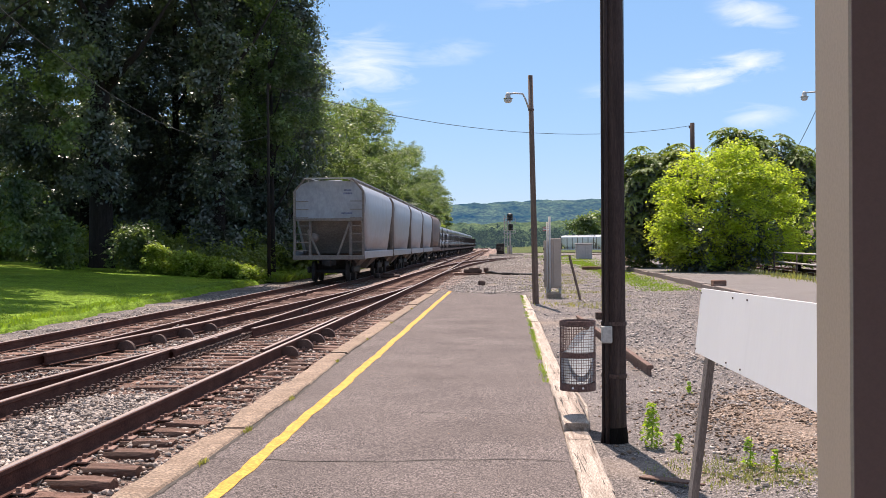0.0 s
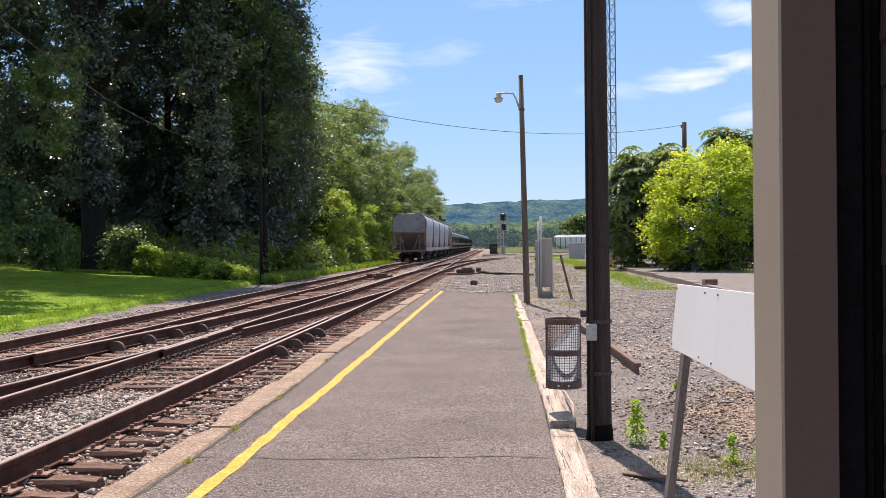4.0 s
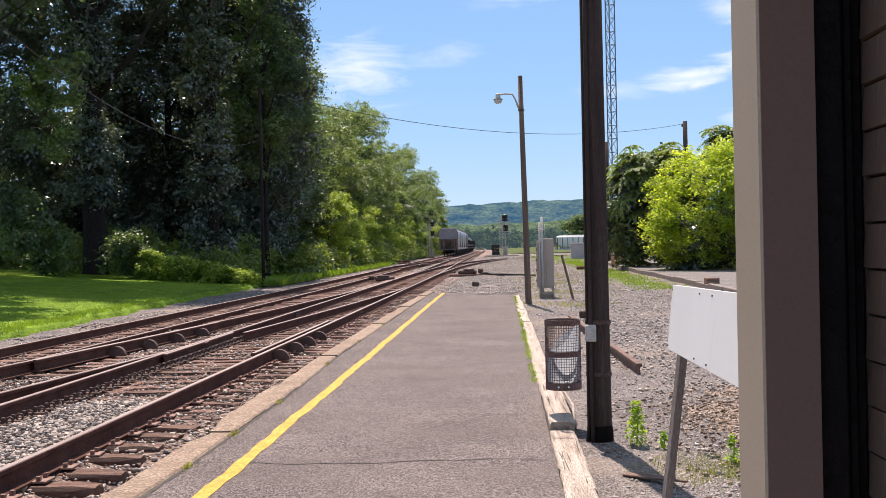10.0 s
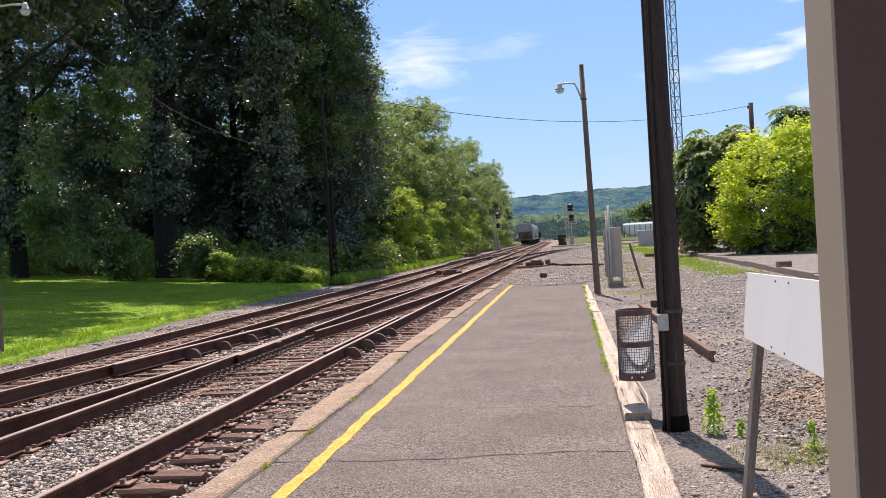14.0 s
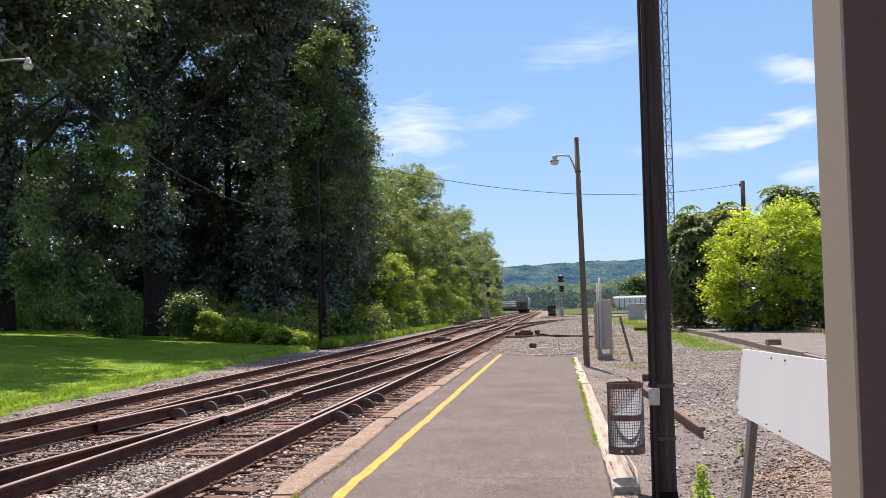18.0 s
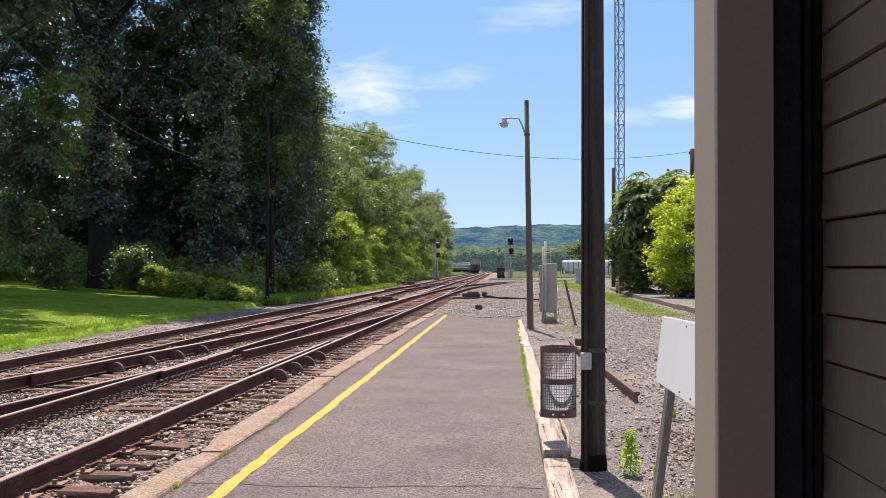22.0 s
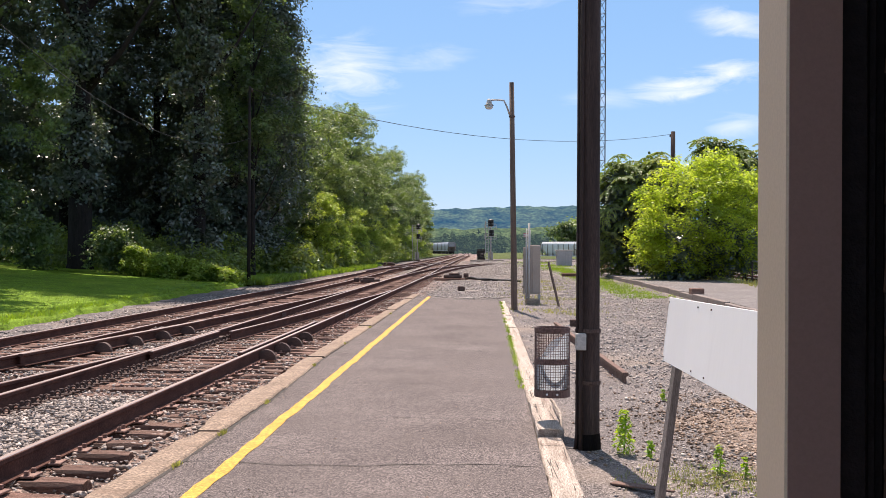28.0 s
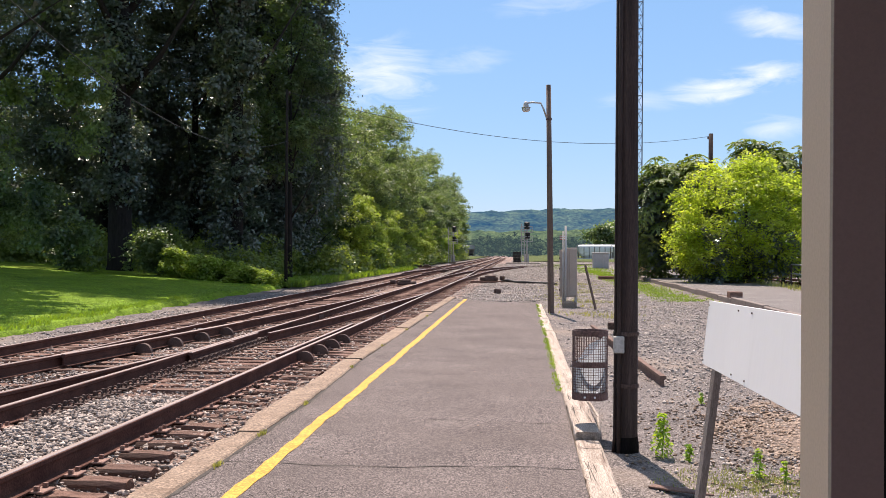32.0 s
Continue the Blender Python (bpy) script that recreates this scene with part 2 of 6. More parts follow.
M["tie_far"] = surface("creosoted_ties", (0.115, 0.062, 0.046), (0.25, 0.15, 0.115), 2.2, 40, 0.85, per_island=0.4)
M["rail"] = surface("rusty_rail_steel", (0.07, 0.033, 0.026), (0.13, 0.066, 0.05), 3, 70, 0.85, 0.0, 0.25, 0.004, spec=0.08)
M["rail_top"] = surface("rail_head_steel", (0.27, 0.215, 0.195), (0.42, 0.35, 0.325), 2, 60, 0.42, 0.5, 0.1, 0.002, stretch=(8, 0.3, 1), grain=0.3)
M["iron"] = surface("dark_cast_iron", (0.06, 0.038, 0.032), (0.13, 0.085, 0.07), 6, 70, 0.7, 0.1, 0.3)
M["rust"] = surface("rusty_iron", (0.12, 0.068, 0.053), (0.2, 0.13, 0.1), 6, 60, 0.85, 0.0, 0.4)
M["timber"] = surface("weathered_timber", (0.38, 0.305, 0.245), (0.64, 0.55, 0.465), 1.6, 26, 0.9, bump=0.9, dist=0.012, stretch=(9, 0.5, 9), stain=(0.2, 0.135, 0.1), stain_scale=1.2, stain_at=(0.55, 0.72), per_object=0.15, grain=0.75)
M["pole"] = surface("creosoted_pole", (0.03, 0.02, 0.018), (0.085, 0.056, 0.048), 2.0, 50, 0.85, bump=0.8, dist=0.01, stretch=(7, 7, 0.35), stain=(0.15, 0.11, 0.095), stain_scale=1.1, stain_at=(0.62, 0.76))
M["pole_grey"] = surface("weathered_pole", (0.1, 0.066, 0.05), (0.2, 0.14, 0.11), 2.0, 50, 0.85, bump=0.6, dist=0.008, stretch=(7, 7, 0.35))
M["galv"] = surface("galvanised_steel", (0.4, 0.385, 0.36), (0.52, 0.5, 0.475), 4, 40, 0.6, 0.15, 0.05, grain=0.2)
M["cabinet"] = surface("cabinet_paint", (0.37, 0.3, 0.245), (0.44, 0.36, 0.3), 1.5, 30, 0.65, 0.0, 0.05, stain=(0.31, 0.245, 0.195), stain_scale=1.4, grain=0.1)
M["black"] = surface("black_paint", (0.012, 0.012, 0.012), (0.03, 0.028, 0.026), 5, 60, 0.5)
M["tarred"] = surface("tarred_pole_wood", (0.008, 0.007, 0.007), (0.018, 0.015, 0.014), 3, 40, 0.98, bump=0.4, dist=0.01, stretch=(6, 6, 0.4), spec=0.03)
M["board"] = surface("white_board_paint", (0.8, 0.79, 0.79), (0.86, 0.85, 0.85), 1.2, 40, 0.55, bump=0.03, stretch=(1, 1, 0.3), stain=(0.74, 0.73, 0.73), stain_scale=2, stain_at=(0.62, 0.85), grain=0.06)
M["stake"] = surface("grey_stake_wood", (0.16, 0.13, 0.115), (0.27, 0.23, 0.205), 2, 60, 0.85, bump=0.5, dist=0.004, stretch=(9, 9, 0.6))
M["post"] = surface("taupe_post_paint", (0.42, 0.33, 0.255), (0.47, 0.37, 0.29), 1.0, 160, 0.5, bump=0.1, dist=0.002, grain=0.08)
# The post's near side has a darker brown than its taupe face.
M["brown_face"] = surface("brown_post_side", (0.235, 0.15, 0.13), (0.265, 0.17, 0.15), 1.0, 160, 0.55, bump=0.06, dist=0.002, grain=0.06)
# Near-black colour puts the shade of the recess into the trim.
M["channel"] = surface("recess_black_trim", (0.005, 0.004, 0.005), (0.012, 0.009, 0.01), 2, 60, 0.5, spec=0.2)
M["siding"] = surface("brown_siding_paint", (0.155, 0.1, 0.08), (0.21, 0.14, 0.112), 2.0, 60, 0.55, bump=0.2, dist=0.003, stretch=(1, 6, 1.2), stain=(0.43, 0.35, 0.29), stain_scale=7, stain_at=(0.66, 0.86), per_object=0.15, grain=0.2)
M["wall_in"] = surface("building_core", (0.1, 0.08, 0.07), (0.14, 0.11, 0.1), 2, 40, 0.9)
M["roof"] = surface("roof_shingles", (0.06, 0.055, 0.05), (0.1, 0.09, 0.085), 3, 40, 0.9)
M["lawn"] = surface("mown_lawn", (0.115, 0.2, 0.018), (0.21, 0.345, 0.028), 0.8, 30, 0.9, bump=0.9, dist=0.04, stain=(0.28, 0.36, 0.04), stain_scale=0.25, spec=0.1, grain=0.5, speckle=(18, 0.4))
M["rough_ground"] = surface("rough_grass_ground", (0.05, 0.075, 0.02), (0.12, 0.14, 0.05), 0.5, 14, 0.95, bump=0.8, dist=0.05, spec=0.1)
M["path"] = surface("old_path_asphalt", (0.15, 0.138, 0.132), (0.21, 0.196, 0.188), 0.8, 60, 0.95, bump=0.5, stain=(0.13, 0.11, 0.088), stain_scale=0.6, speckle=(40, 0.5))
M["bark"] = surface("bark", (0.014, 0.011, 0.01), (0.034, 0.027, 0.023), 3, 30, 0.95, bump=0.9, dist=0.03, stretch=(4, 4, 0.7))
# Greyed dark leaf: takes in lens veil, and stands in for shade inside crowns.
M["leaf_dark"] = leafy("shade_toned_leaves", (0.085, 0.104, 0.102), (0.18, 0.22, 0.155), (1.3, 1.5, 0.6), 0.3, 0.4, 0.1, 0.35)
# Dark and pale clump tones also paint in shaded hollows and lit tops.
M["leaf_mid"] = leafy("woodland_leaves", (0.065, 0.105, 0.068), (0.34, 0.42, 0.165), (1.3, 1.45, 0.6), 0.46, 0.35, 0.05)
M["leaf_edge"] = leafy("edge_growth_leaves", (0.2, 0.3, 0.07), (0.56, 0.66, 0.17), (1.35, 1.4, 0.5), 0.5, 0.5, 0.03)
M["leaf_bright"] = leafy("bright_shrub_leaves", (0.36, 0.46, 0.09), (0.76, 0.8, 0.15), (1.45, 1.47, 0.48), 0.66, 0.7, 0.03)
M["leaf_brush"] = leafy("undergrowth_leaves", (0.14, 0.2, 0.065), (0.4, 0.49, 0.13), (1.4, 1.4, 0.5), 0.5, 0.6)
M["grass"] = leafy("grass_blades", (0.2, 0.31, 0.03), (0.36, 0.47, 0.06), (1.3, 1.4, 0.4), 0.5, 1.0)
M["dry_grass"] = leafy("dry_grass_blades", (0.32, 0.33, 0.11), (0.46, 0.44, 0.17), (1.2, 1.2, 0.6), 0.5, 1.0)
M["weed"] = leafy("weed_leaves", (0.36, 0.52, 0.06), (0.56, 0.7, 0.1), (1.3, 1.35, 0.4), 0.55, 3.0)
M["car_grey"] = surface("hopper_paint_grey", (0.3, 0.315, 0.35), (0.4, 0.415, 0.45), 0.5, 6, 0.42, 0.0, 0.02, stretch=(1, 1, 0.6), stain=(0.25, 0.225, 0.21), stain_scale=0.5, stain_at=(0.5, 0.85), per_object=0.08, grain=0.15)
M["car_brown"] = surface("hopper_paint_brown", (0.12, 0.085, 0.075), (0.2, 0.15, 0.13), 0.5, 9, 0.6, 0.0, 0.05, stain=(0.09, 0.06, 0.05), stain_scale=0.6)
M["car_dirt"] = surface("dusty_car_steel", (0.15, 0.125, 0.108), (0.25, 0.212, 0.185), 0.8, 12, 0.85, 0.0, 0.1, grain=0.3)
M["car_white"] = surface("hopper_paint_white", (0.75, 0.75, 0.75), (0.85, 0.85, 0.85), 0.4, 9, 0.5, 0.0, 0.03, stain=(0.6, 0.58, 0.56), stain_scale=0.5, grain=0.1)
M["pipe"] = surface("steel_pipe", (0.2, 0.21, 0.22), (0.36, 0.37, 0.38), 0.8, 14, 0.4, 0.4, 0.05)
M["truck"] = surface("railcar_truck_iron", (0.022, 0.018, 0.016), (0.055, 0.045, 0.04), 3, 20, 0.7, 0.2, 0.2)
M["mast_steel"] = surface("mast_steel", (0.12, 0.14, 0.17), (0.2, 0.22, 0.25), 2, 20, 0.6)
M["marking"] = surface("faded_marking", (0.14, 0.15, 0.22), (0.2, 0.21, 0.28), 4, 20, 0.7)
M["hut"] = surface("hut_aluminium", (0.4, 0.39, 0.37), (0.48, 0.47, 0.45), 1.5, 20, 0.6, 0.0, 0.05, grain=0.12)
M["pile"] = surface("stockpile", (0.19, 0.15, 0.13), (0.26, 0.21, 0.18), 0.3, 6, 0.95, bump=0.4, dist=0.1, grain=0.3)
M["orange_wood"] = surface("orange_barrier_wood", (0.55, 0.33, 0.16), (0.7, 0.45, 0.24), 2, 30, 0.8)
M["wire"] = surface("black_wire", (0.02, 0.02, 0.02), (0.04, 0.04, 0.04), 2, 20, 0.6)
M["lampglass"] = surface("lamp_globe", (0.5, 0.5, 0.48), (0.62, 0.62, 0.6), 3, 30, 0.3)
M["flag_red"] = surface("red_cloth", (0.4, 0.07, 0.07), (0.55, 0.12, 0.11), 3, 30, 0.8)
M["flag_white"] = surface("white_cloth", (0.7, 0.7, 0.7), (0.8, 0.8, 0.8), 3, 30, 0.8)
# Air haze is added to both slopes as emission; they are no light sources.
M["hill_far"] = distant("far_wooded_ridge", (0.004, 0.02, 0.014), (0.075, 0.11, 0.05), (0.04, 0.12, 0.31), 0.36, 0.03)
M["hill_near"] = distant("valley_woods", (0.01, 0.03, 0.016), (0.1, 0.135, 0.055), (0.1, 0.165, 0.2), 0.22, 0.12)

# ---- mesh tools ----


class Build:
    """Collects vertices and faces of one mesh."""

    def __init__(self):
        self.v, self.f, self.smooth = [], [], False

    def box(self, x0, x1, y0, y1, z0, z1, m=None, c=0.0):
        n = len(self.v)
        if c <= 0:
            pts = [(x, y, z) for z in (z0, z1) for y in (y0, y1) for x in (x0, x1)]
            fs = [(0, 2, 3, 1), (4, 5, 7, 6), (0, 1, 5, 4), (2, 6, 7, 3), (0, 4, 6, 2), (1, 3, 7, 5)]
        else:
            bm = bmesh.new()
            bmesh.ops.create_cube(bm, size=1.0)
            for q in bm.verts:
                q.co = Vector(((x0, x1)[q.co.x > 0], (y0, y1)[q.co.y > 0], (z0, z1)[q.co.z > 0]))
            bmesh.ops.bevel(bm, geom=bm.edges[:], offset=c, segments=1, affect="EDGES")
            bm.verts.index_update()
            pts = [tuple(q.co) for q in bm.verts]
            fs = [tuple(q.index for q in face.verts) for face in bm.faces]
            bm.free()
        if m is not None:
            pts = [tuple(m @ Vector(p)) for p in pts]
        self.v += pts
        self.f += [tuple(i + n for i in q) for q in fs]
        return self

    def tube(self, pts, radii, n=10, cap=True):
        """Round bar along points, with a radius for each."""
        pts = [Vector(p) for p in pts]
        if not isinstance(radii, (list, tuple)):
            radii = [radii] * len(pts)
        base = len(self.v)
        side = None
        for i, p in enumerate(pts):
            d = (pts[min(i + 1, len(pts) - 1)] - pts[max(i - 1, 0)]).normalized()
            if side is None:
                side = d.cross((0, 0, 1)) if abs(d.z) < 0.9 else d.cross((0, 1, 0))
            side = (side - d * side.dot(d)).normalized()
            up = d.cross(side)
            for k in range(n):
                a = 2 * math.pi * k / n
                self.v.append(tuple(p + (side * math.cos(a) + up * math.sin(a)) * radii[i]))
        for i in range(len(pts) - 1):
            for k in range(n):
                a, b = base + i * n + k, base + i * n + (k + 1) % n
                self.f.append((a, b, b + n, a + n))
        if cap:
            self.f.append(tuple(base + k for k in reversed(range(n))))
            self.f.append(tuple(base + (len(pts) - 1) * n + k for k in range(n)))
        return self

    def bar(self, p, q, w, h):
        """Square bar from p to q."""
        p, q = Vector(p), Vector(q)
        m = Matrix.Translation(p) @ (q - p).to_track_quat("Y", "Z").to_matrix().to_4x4()
        return self.box(-w / 2, w / 2, 0, (q - p).length, -h / 2, h / 2, m)

    def sweep(self, profile, pts, cap=True):
        """A profile of (side, up) carried level along points in plan."""
        pts = [Vector(p) for p in pts]
        base, n = len(self.v), len(profile)
        for i, p in enumerate(pts):
            d = pts[min(i + 1, len(pts) - 1)] - pts[max(i - 1, 0)]
            d.z = 0
            d.normalize()
            s = Vector((d.y, -d.x, 0))
            for a, b in profile:
                self.v.append(tuple(p + s * a + Vector((0, 0, b))))
        for i in range(len(pts) - 1):
            for k in range(n):
                a, b = base + i * n + k, base + i * n + (k + 1) % n
                self.f.append((a, a + n, b + n, b))
        if cap:
            self.f.append(tuple(base + k for k in range(n)))
            self.f.append(tuple(base + (len(pts) - 1) * n + k for k in reversed(range(n))))
        return self

    def face(self, *pts):
        n = len(self.v)
        self.v += [tuple(p) for p in pts]
        self.f.append(tuple(range(n, n + len(pts))))
        return self

    def mesh(self, name, mat):
        me = bpy.data.meshes.new(name)
        me.from_pydata(self.v, [], self.f)
        me.update()
        for q in (mat if isinstance(mat, (list, tuple)) else [mat]):
            me.materials.append(M[q])
        if self.smooth:
            me.shade_smooth()
        return me


def smooth(b):
    b.smooth = True
    return b


def part(name, build, mat, parent, label=""):
    ob = new(name, build.mesh(name, mat) if isinstance(build, Build) else build)
    ob.parent = parent
    if label:
        tagged(ob, label)
    return ob


def thing(name, label, category, m=None, group="", kind=""):
    ob = new(name)
    ob.empty_display_size = 0.2
    if m is not None:
        ob.matrix_basis = m
    return tagged(ob, label, category, group, kind)


def single(name, build, mat, label, category, m=None, group="", kind=""):
    ob = new(name, build.mesh(name, mat) if isinstance(build, Build) else build)
    if m is not None:
        ob.matrix_basis = m
    return tagged(ob, label, category, group, kind)


def mesh_np(name, verts, faces, mat):
    """A mesh from arrays, all faces with the same number of corners."""
    me = bpy.data.meshes.new(name)
    verts, faces = np.asarray(verts, np.float32), np.asarray(faces, np.int32)
    k = faces.shape[1]
    me.vertices.add(len(verts))
    me.vertices.foreach_set("co", verts.ravel())
    me.loops.add(faces.size)
    me.loops.foreach_set("vertex_index", faces.ravel())
    me.polygons.add(len(faces))
    me.polygons.foreach_set("loop_start", np.arange(0, faces.size, k, dtype=np.int32))
    me.update(calc_edges=True)
    me.materials.append(M[mat])
    return me


def leaf_quads(pos, nrm, size, rng, fold=0.25):
    """One pointed, folded leaf at each place."""
    n = len(pos)
    nrm = nrm / np.linalg.norm(nrm, axis=1, keepdims=True)
    a = np.cross(nrm, rng.normal(size=(n, 3)))
    a /= np.linalg.norm(a, axis=1, keepdims=True) + 1e-9
    b = np.cross(nrm, a)
    s = (size * rng.uniform(0.6, 1.3, n))[:, None]
    v = np.stack([pos - a * s * 0.6, pos - b * s * 0.36 + nrm * s * fold * 0.5, pos + a * s * 0.6, pos + b * s * 0.36 + nrm * s * fold * 0.5], 1)
    return v.reshape(-1, 3), np.arange(4 * n).reshape(n, 4)


def blob_leaves(centres, radii, count, size, rng, flat=0.8, depth=0.5, spray=None, per=26, up=0.5, cap=0.0):
    """Leaves in small sprays over the outsides of large clumps."""
    w = radii ** 2
    spray = spray or size * 2.6
    m = max(8, count // per)
    k = rng.choice(len(radii), m, p=w / w.sum())
    d = rng.normal(size=(m, 3))
    d /= np.linalg.norm(d, axis=1, keepdims=True)
    d[:, 2] = np.where(rng.random(m) < cap, np.abs(d[:, 2]), d[:, 2])
    r = radii[k] * (1 - depth * rng.random(m) ** 2.0) * rng.uniform(0.8, 1.18, m)
    mid = centres[k] + d * r[:, None] * np.array([1, 1, flat])
    j = rng.integers(0, m, count)
    off = rng.normal(size=(count, 3)) * spray * np.array([0.55, 0.55, 0.3]) * rng.uniform(0.6, 1.3, (count, 1))
    off[:, 2] -= 0.35 * (off[:, 0] ** 2 + off[:, 1] ** 2) / spray
    nrm = d[j] * (1.2 - up) + rng.normal(size=(count, 3)) * 0.42 + np.array([0, 0, up])
    return leaf_quads(mid[j] + off, nrm, size, rng)


def stones(name, xs, ys, zs, sizes, mat, rng):
    """Low angular stones, one mesh."""
    n = len(xs)
    base = np.array([(1, 0, 0), (-0.9, 0.25, 0), (0.1, 1, 0.1), (-0.1, -0.95, 0), (0.15, 0.1, 0.5), (0, 0, -0.5)])
    tri = np.array([(0, 2, 4), (2, 1, 4), (1, 3, 4), (3, 0, 4), (2, 0, 5), (1, 2, 5), (3, 1, 5), (0, 3, 5)])
    v = base[None] * rng.uniform(0.6, 1.3, (n, 6, 3))
    a = rng.uniform(0, 2 * np.pi, n)
    c, s = np.cos(a)[:, None], np.sin(a)[:, None]
    x, y, z = v[..., 0] * c - v[..., 1] * s, v[..., 0] * s + v[..., 1] * c, v[..., 2]
    tilt = rng.normal(0, 0.5, (n, 1))
    y, z = y * np.cos(tilt) - z * np.sin(tilt), y * np.sin(tilt) + z * np.cos(tilt)
    v = np.stack([x, y, z], -1) * np.asarray(sizes)[:, None, None] + np.stack([xs, ys, zs], -1)[:, None]
    f = (tri[None] + 6 * np.arange(n)[:, None, None]).reshape(-1, 3)
    return mesh_np(name, v.reshape(-1, 3), f, mat)


def blades(name, xs, ys, zs, height, mat, rng, width=0.012):
    """Grass blades: bent pointed strips."""
    n = len(xs)
    h = height * rng.uniform(0.5, 1.3, n)
    a = rng.uniform(0, 2 * np.pi, n)
    lean = rng.uniform(0.1, 0.7, n) * h
    dx, dy = np.cos(a), np.sin(a)
    b = rng.uniform(0, 2 * np.pi, n)
    wx, wy = np.cos(b) * width, np.sin(b) * width
    p0 = np.stack([xs - wx, ys - wy, zs], -1)
    p1 = np.stack([xs + wx, ys + wy, zs], -1)
    mx, my = xs + dx * lean * 0.35, ys + dy * lean * 0.35
    p2 = np.stack([mx + wx * 0.8, my + wy * 0.8, zs + h * 0.6], -1)
    p3 = np.stack([mx - wx * 0.8, my - wy * 0.8, zs + h * 0.6], -1)
    tip = np.stack([xs + dx * lean, ys + dy * lean, zs + h], -1)
    tip2 = tip + np.stack([wx * 0.1, wy * 0.1, 0 * wx], -1)
    v = np.stack([p0, p1, p2, p3, tip2, tip], 1).reshape(-1, 3)
    k = 6 * np.arange(n)[:, None]
    f = np.concatenate([k + np.array([[0, 1, 2, 3]]), k + np.array([[3, 2, 4, 5]])])
    return mesh_np(name, v, f, mat)

# ---- the large structure: ground, track beds, platform, building ----
TRACK_A = [(-8.3, -20), (-8.0, 10), (-7.88, 40), (-7.95, 65), (-8.3, 95), (-8.55, 130), (-8.8, 174), (-9.1, 234), (-9.75, 323), (-11.2, 395),
           (-15, 440), (-23, 485), (-40, 545), (-66, 610), (-100, 680), (-140, 750)]
A_TOP, B_TOP = -0.15, 0.0


def along(pts, step=2.0):
    """Smooth plan curve through points, as a function of its length from the first."""
    p = np.array(pts, float)
    t = np.arange(len(p))
    tt = np.linspace(0, len(p) - 1, 40 * len(p))
    out = []
    for q in tt:
        i = min(int(q), len(p) - 2)
        u = q - i
        p0, p1, p2, p3 = p[max(i - 1, 0)], p[i], p[i + 1], p[min(i + 2, len(p) - 1)]
        out.append(0.5 * (2 * p1 + (p2 - p0) * u + (2 * p0 - 5 * p1 + 4 * p2 - p3) * u ** 2 + (3 * p1 - p0 - 3 * p2 + p3) * u ** 3))
    out = np.array(out)
    s = np.r_[0, np.cumsum(np.linalg.norm(np.diff(out, axis=0), axis=1))]

    def at(d):
        return np.array([np.interp(d, s, out[:, 0]), np.interp(d, s, out[:, 1])])
    return at, s[-1]


A_AT, A_LEN = along(TRACK_A)
yy_a = np.array([A_AT(d) for d in np.arange(0, A_LEN, 1.0)])


def a_x(y):
    return np.interp(y, yy_a[:, 1], yy_a[:, 0])


def b_x(y):
    return a_x(y) + np.interp(y, [0, 10, 40, 65, 400], [3.83, 3.83, 3.735, 3.75, 3.75])


def smoothstep(a, b, x):
    t = np.clip((x - a) / (b - a), 0, 1)
    return t * t * (3 - 2 * t)


def wob(x, y, s=1.0):
    return (np.sin(x * 2.3 * s + 1.7 * np.sin(y * 1.1 * s)) + np.sin(y * 2.9 * s + 2.1 * np.sin(x * 1.3 * s)) + 0.6 * np.sin(x * 6.1 * s + y * 4.3 * s)) / 2.6


def ground_z(x, y):
    z = -0.06 + 0.02 * wob(x, y, 0.5) + 0.012 * wob(x, y, 2.1)
    under = smoothstep(0.42, 0.3, x) * smoothstep(-2.6, -2.3, x) * smoothstep(36.5, 35.5, y)
    left = smoothstep(-2.2, -2.7, x) + smoothstep(1.5, -3.0, x) * smoothstep(35.5, 37.5, y) * 0.35
    z = z - 0.3 * under - 0.42 * np.clip(left, 0, 1) * (1 - under)
    return z


def sheet(name, xs, ys, zf, mat):
    X, Y = np.meshgrid(xs, ys)
    Z = zf(X, Y)
    n, k = len(xs), len(ys)
    i = (np.arange(k - 1)[:, None] * n + np.arange(n - 1)[None]).ravel()
    f = np.stack([i, i + 1, i + 1 + n, i + n], 1)
    me = mesh_np(name, np.stack([X, Y, Z], -1).reshape(-1, 3), f, mat)
    me.shade_smooth()
    return me


xs = np.r_[-4000, -900, -250, -90, -45, -25, np.arange(-14, 8.01, 0.25), 10, 13, 18, 30, 60, 200, 800, 4000]
ys = np.r_[-3000, -400, -60, -15, np.arange(-3, 42, 0.25), np.arange(42, 120, 1.5), np.arange(120, 320, 8), 400, 600, 1000, 2000, 5000]
tagged(new("ground", sheet("ground", xs, ys, ground_z, "gravel")), "grey gravel ground with fine stones and patches of dirt", "ground", kind="structure")


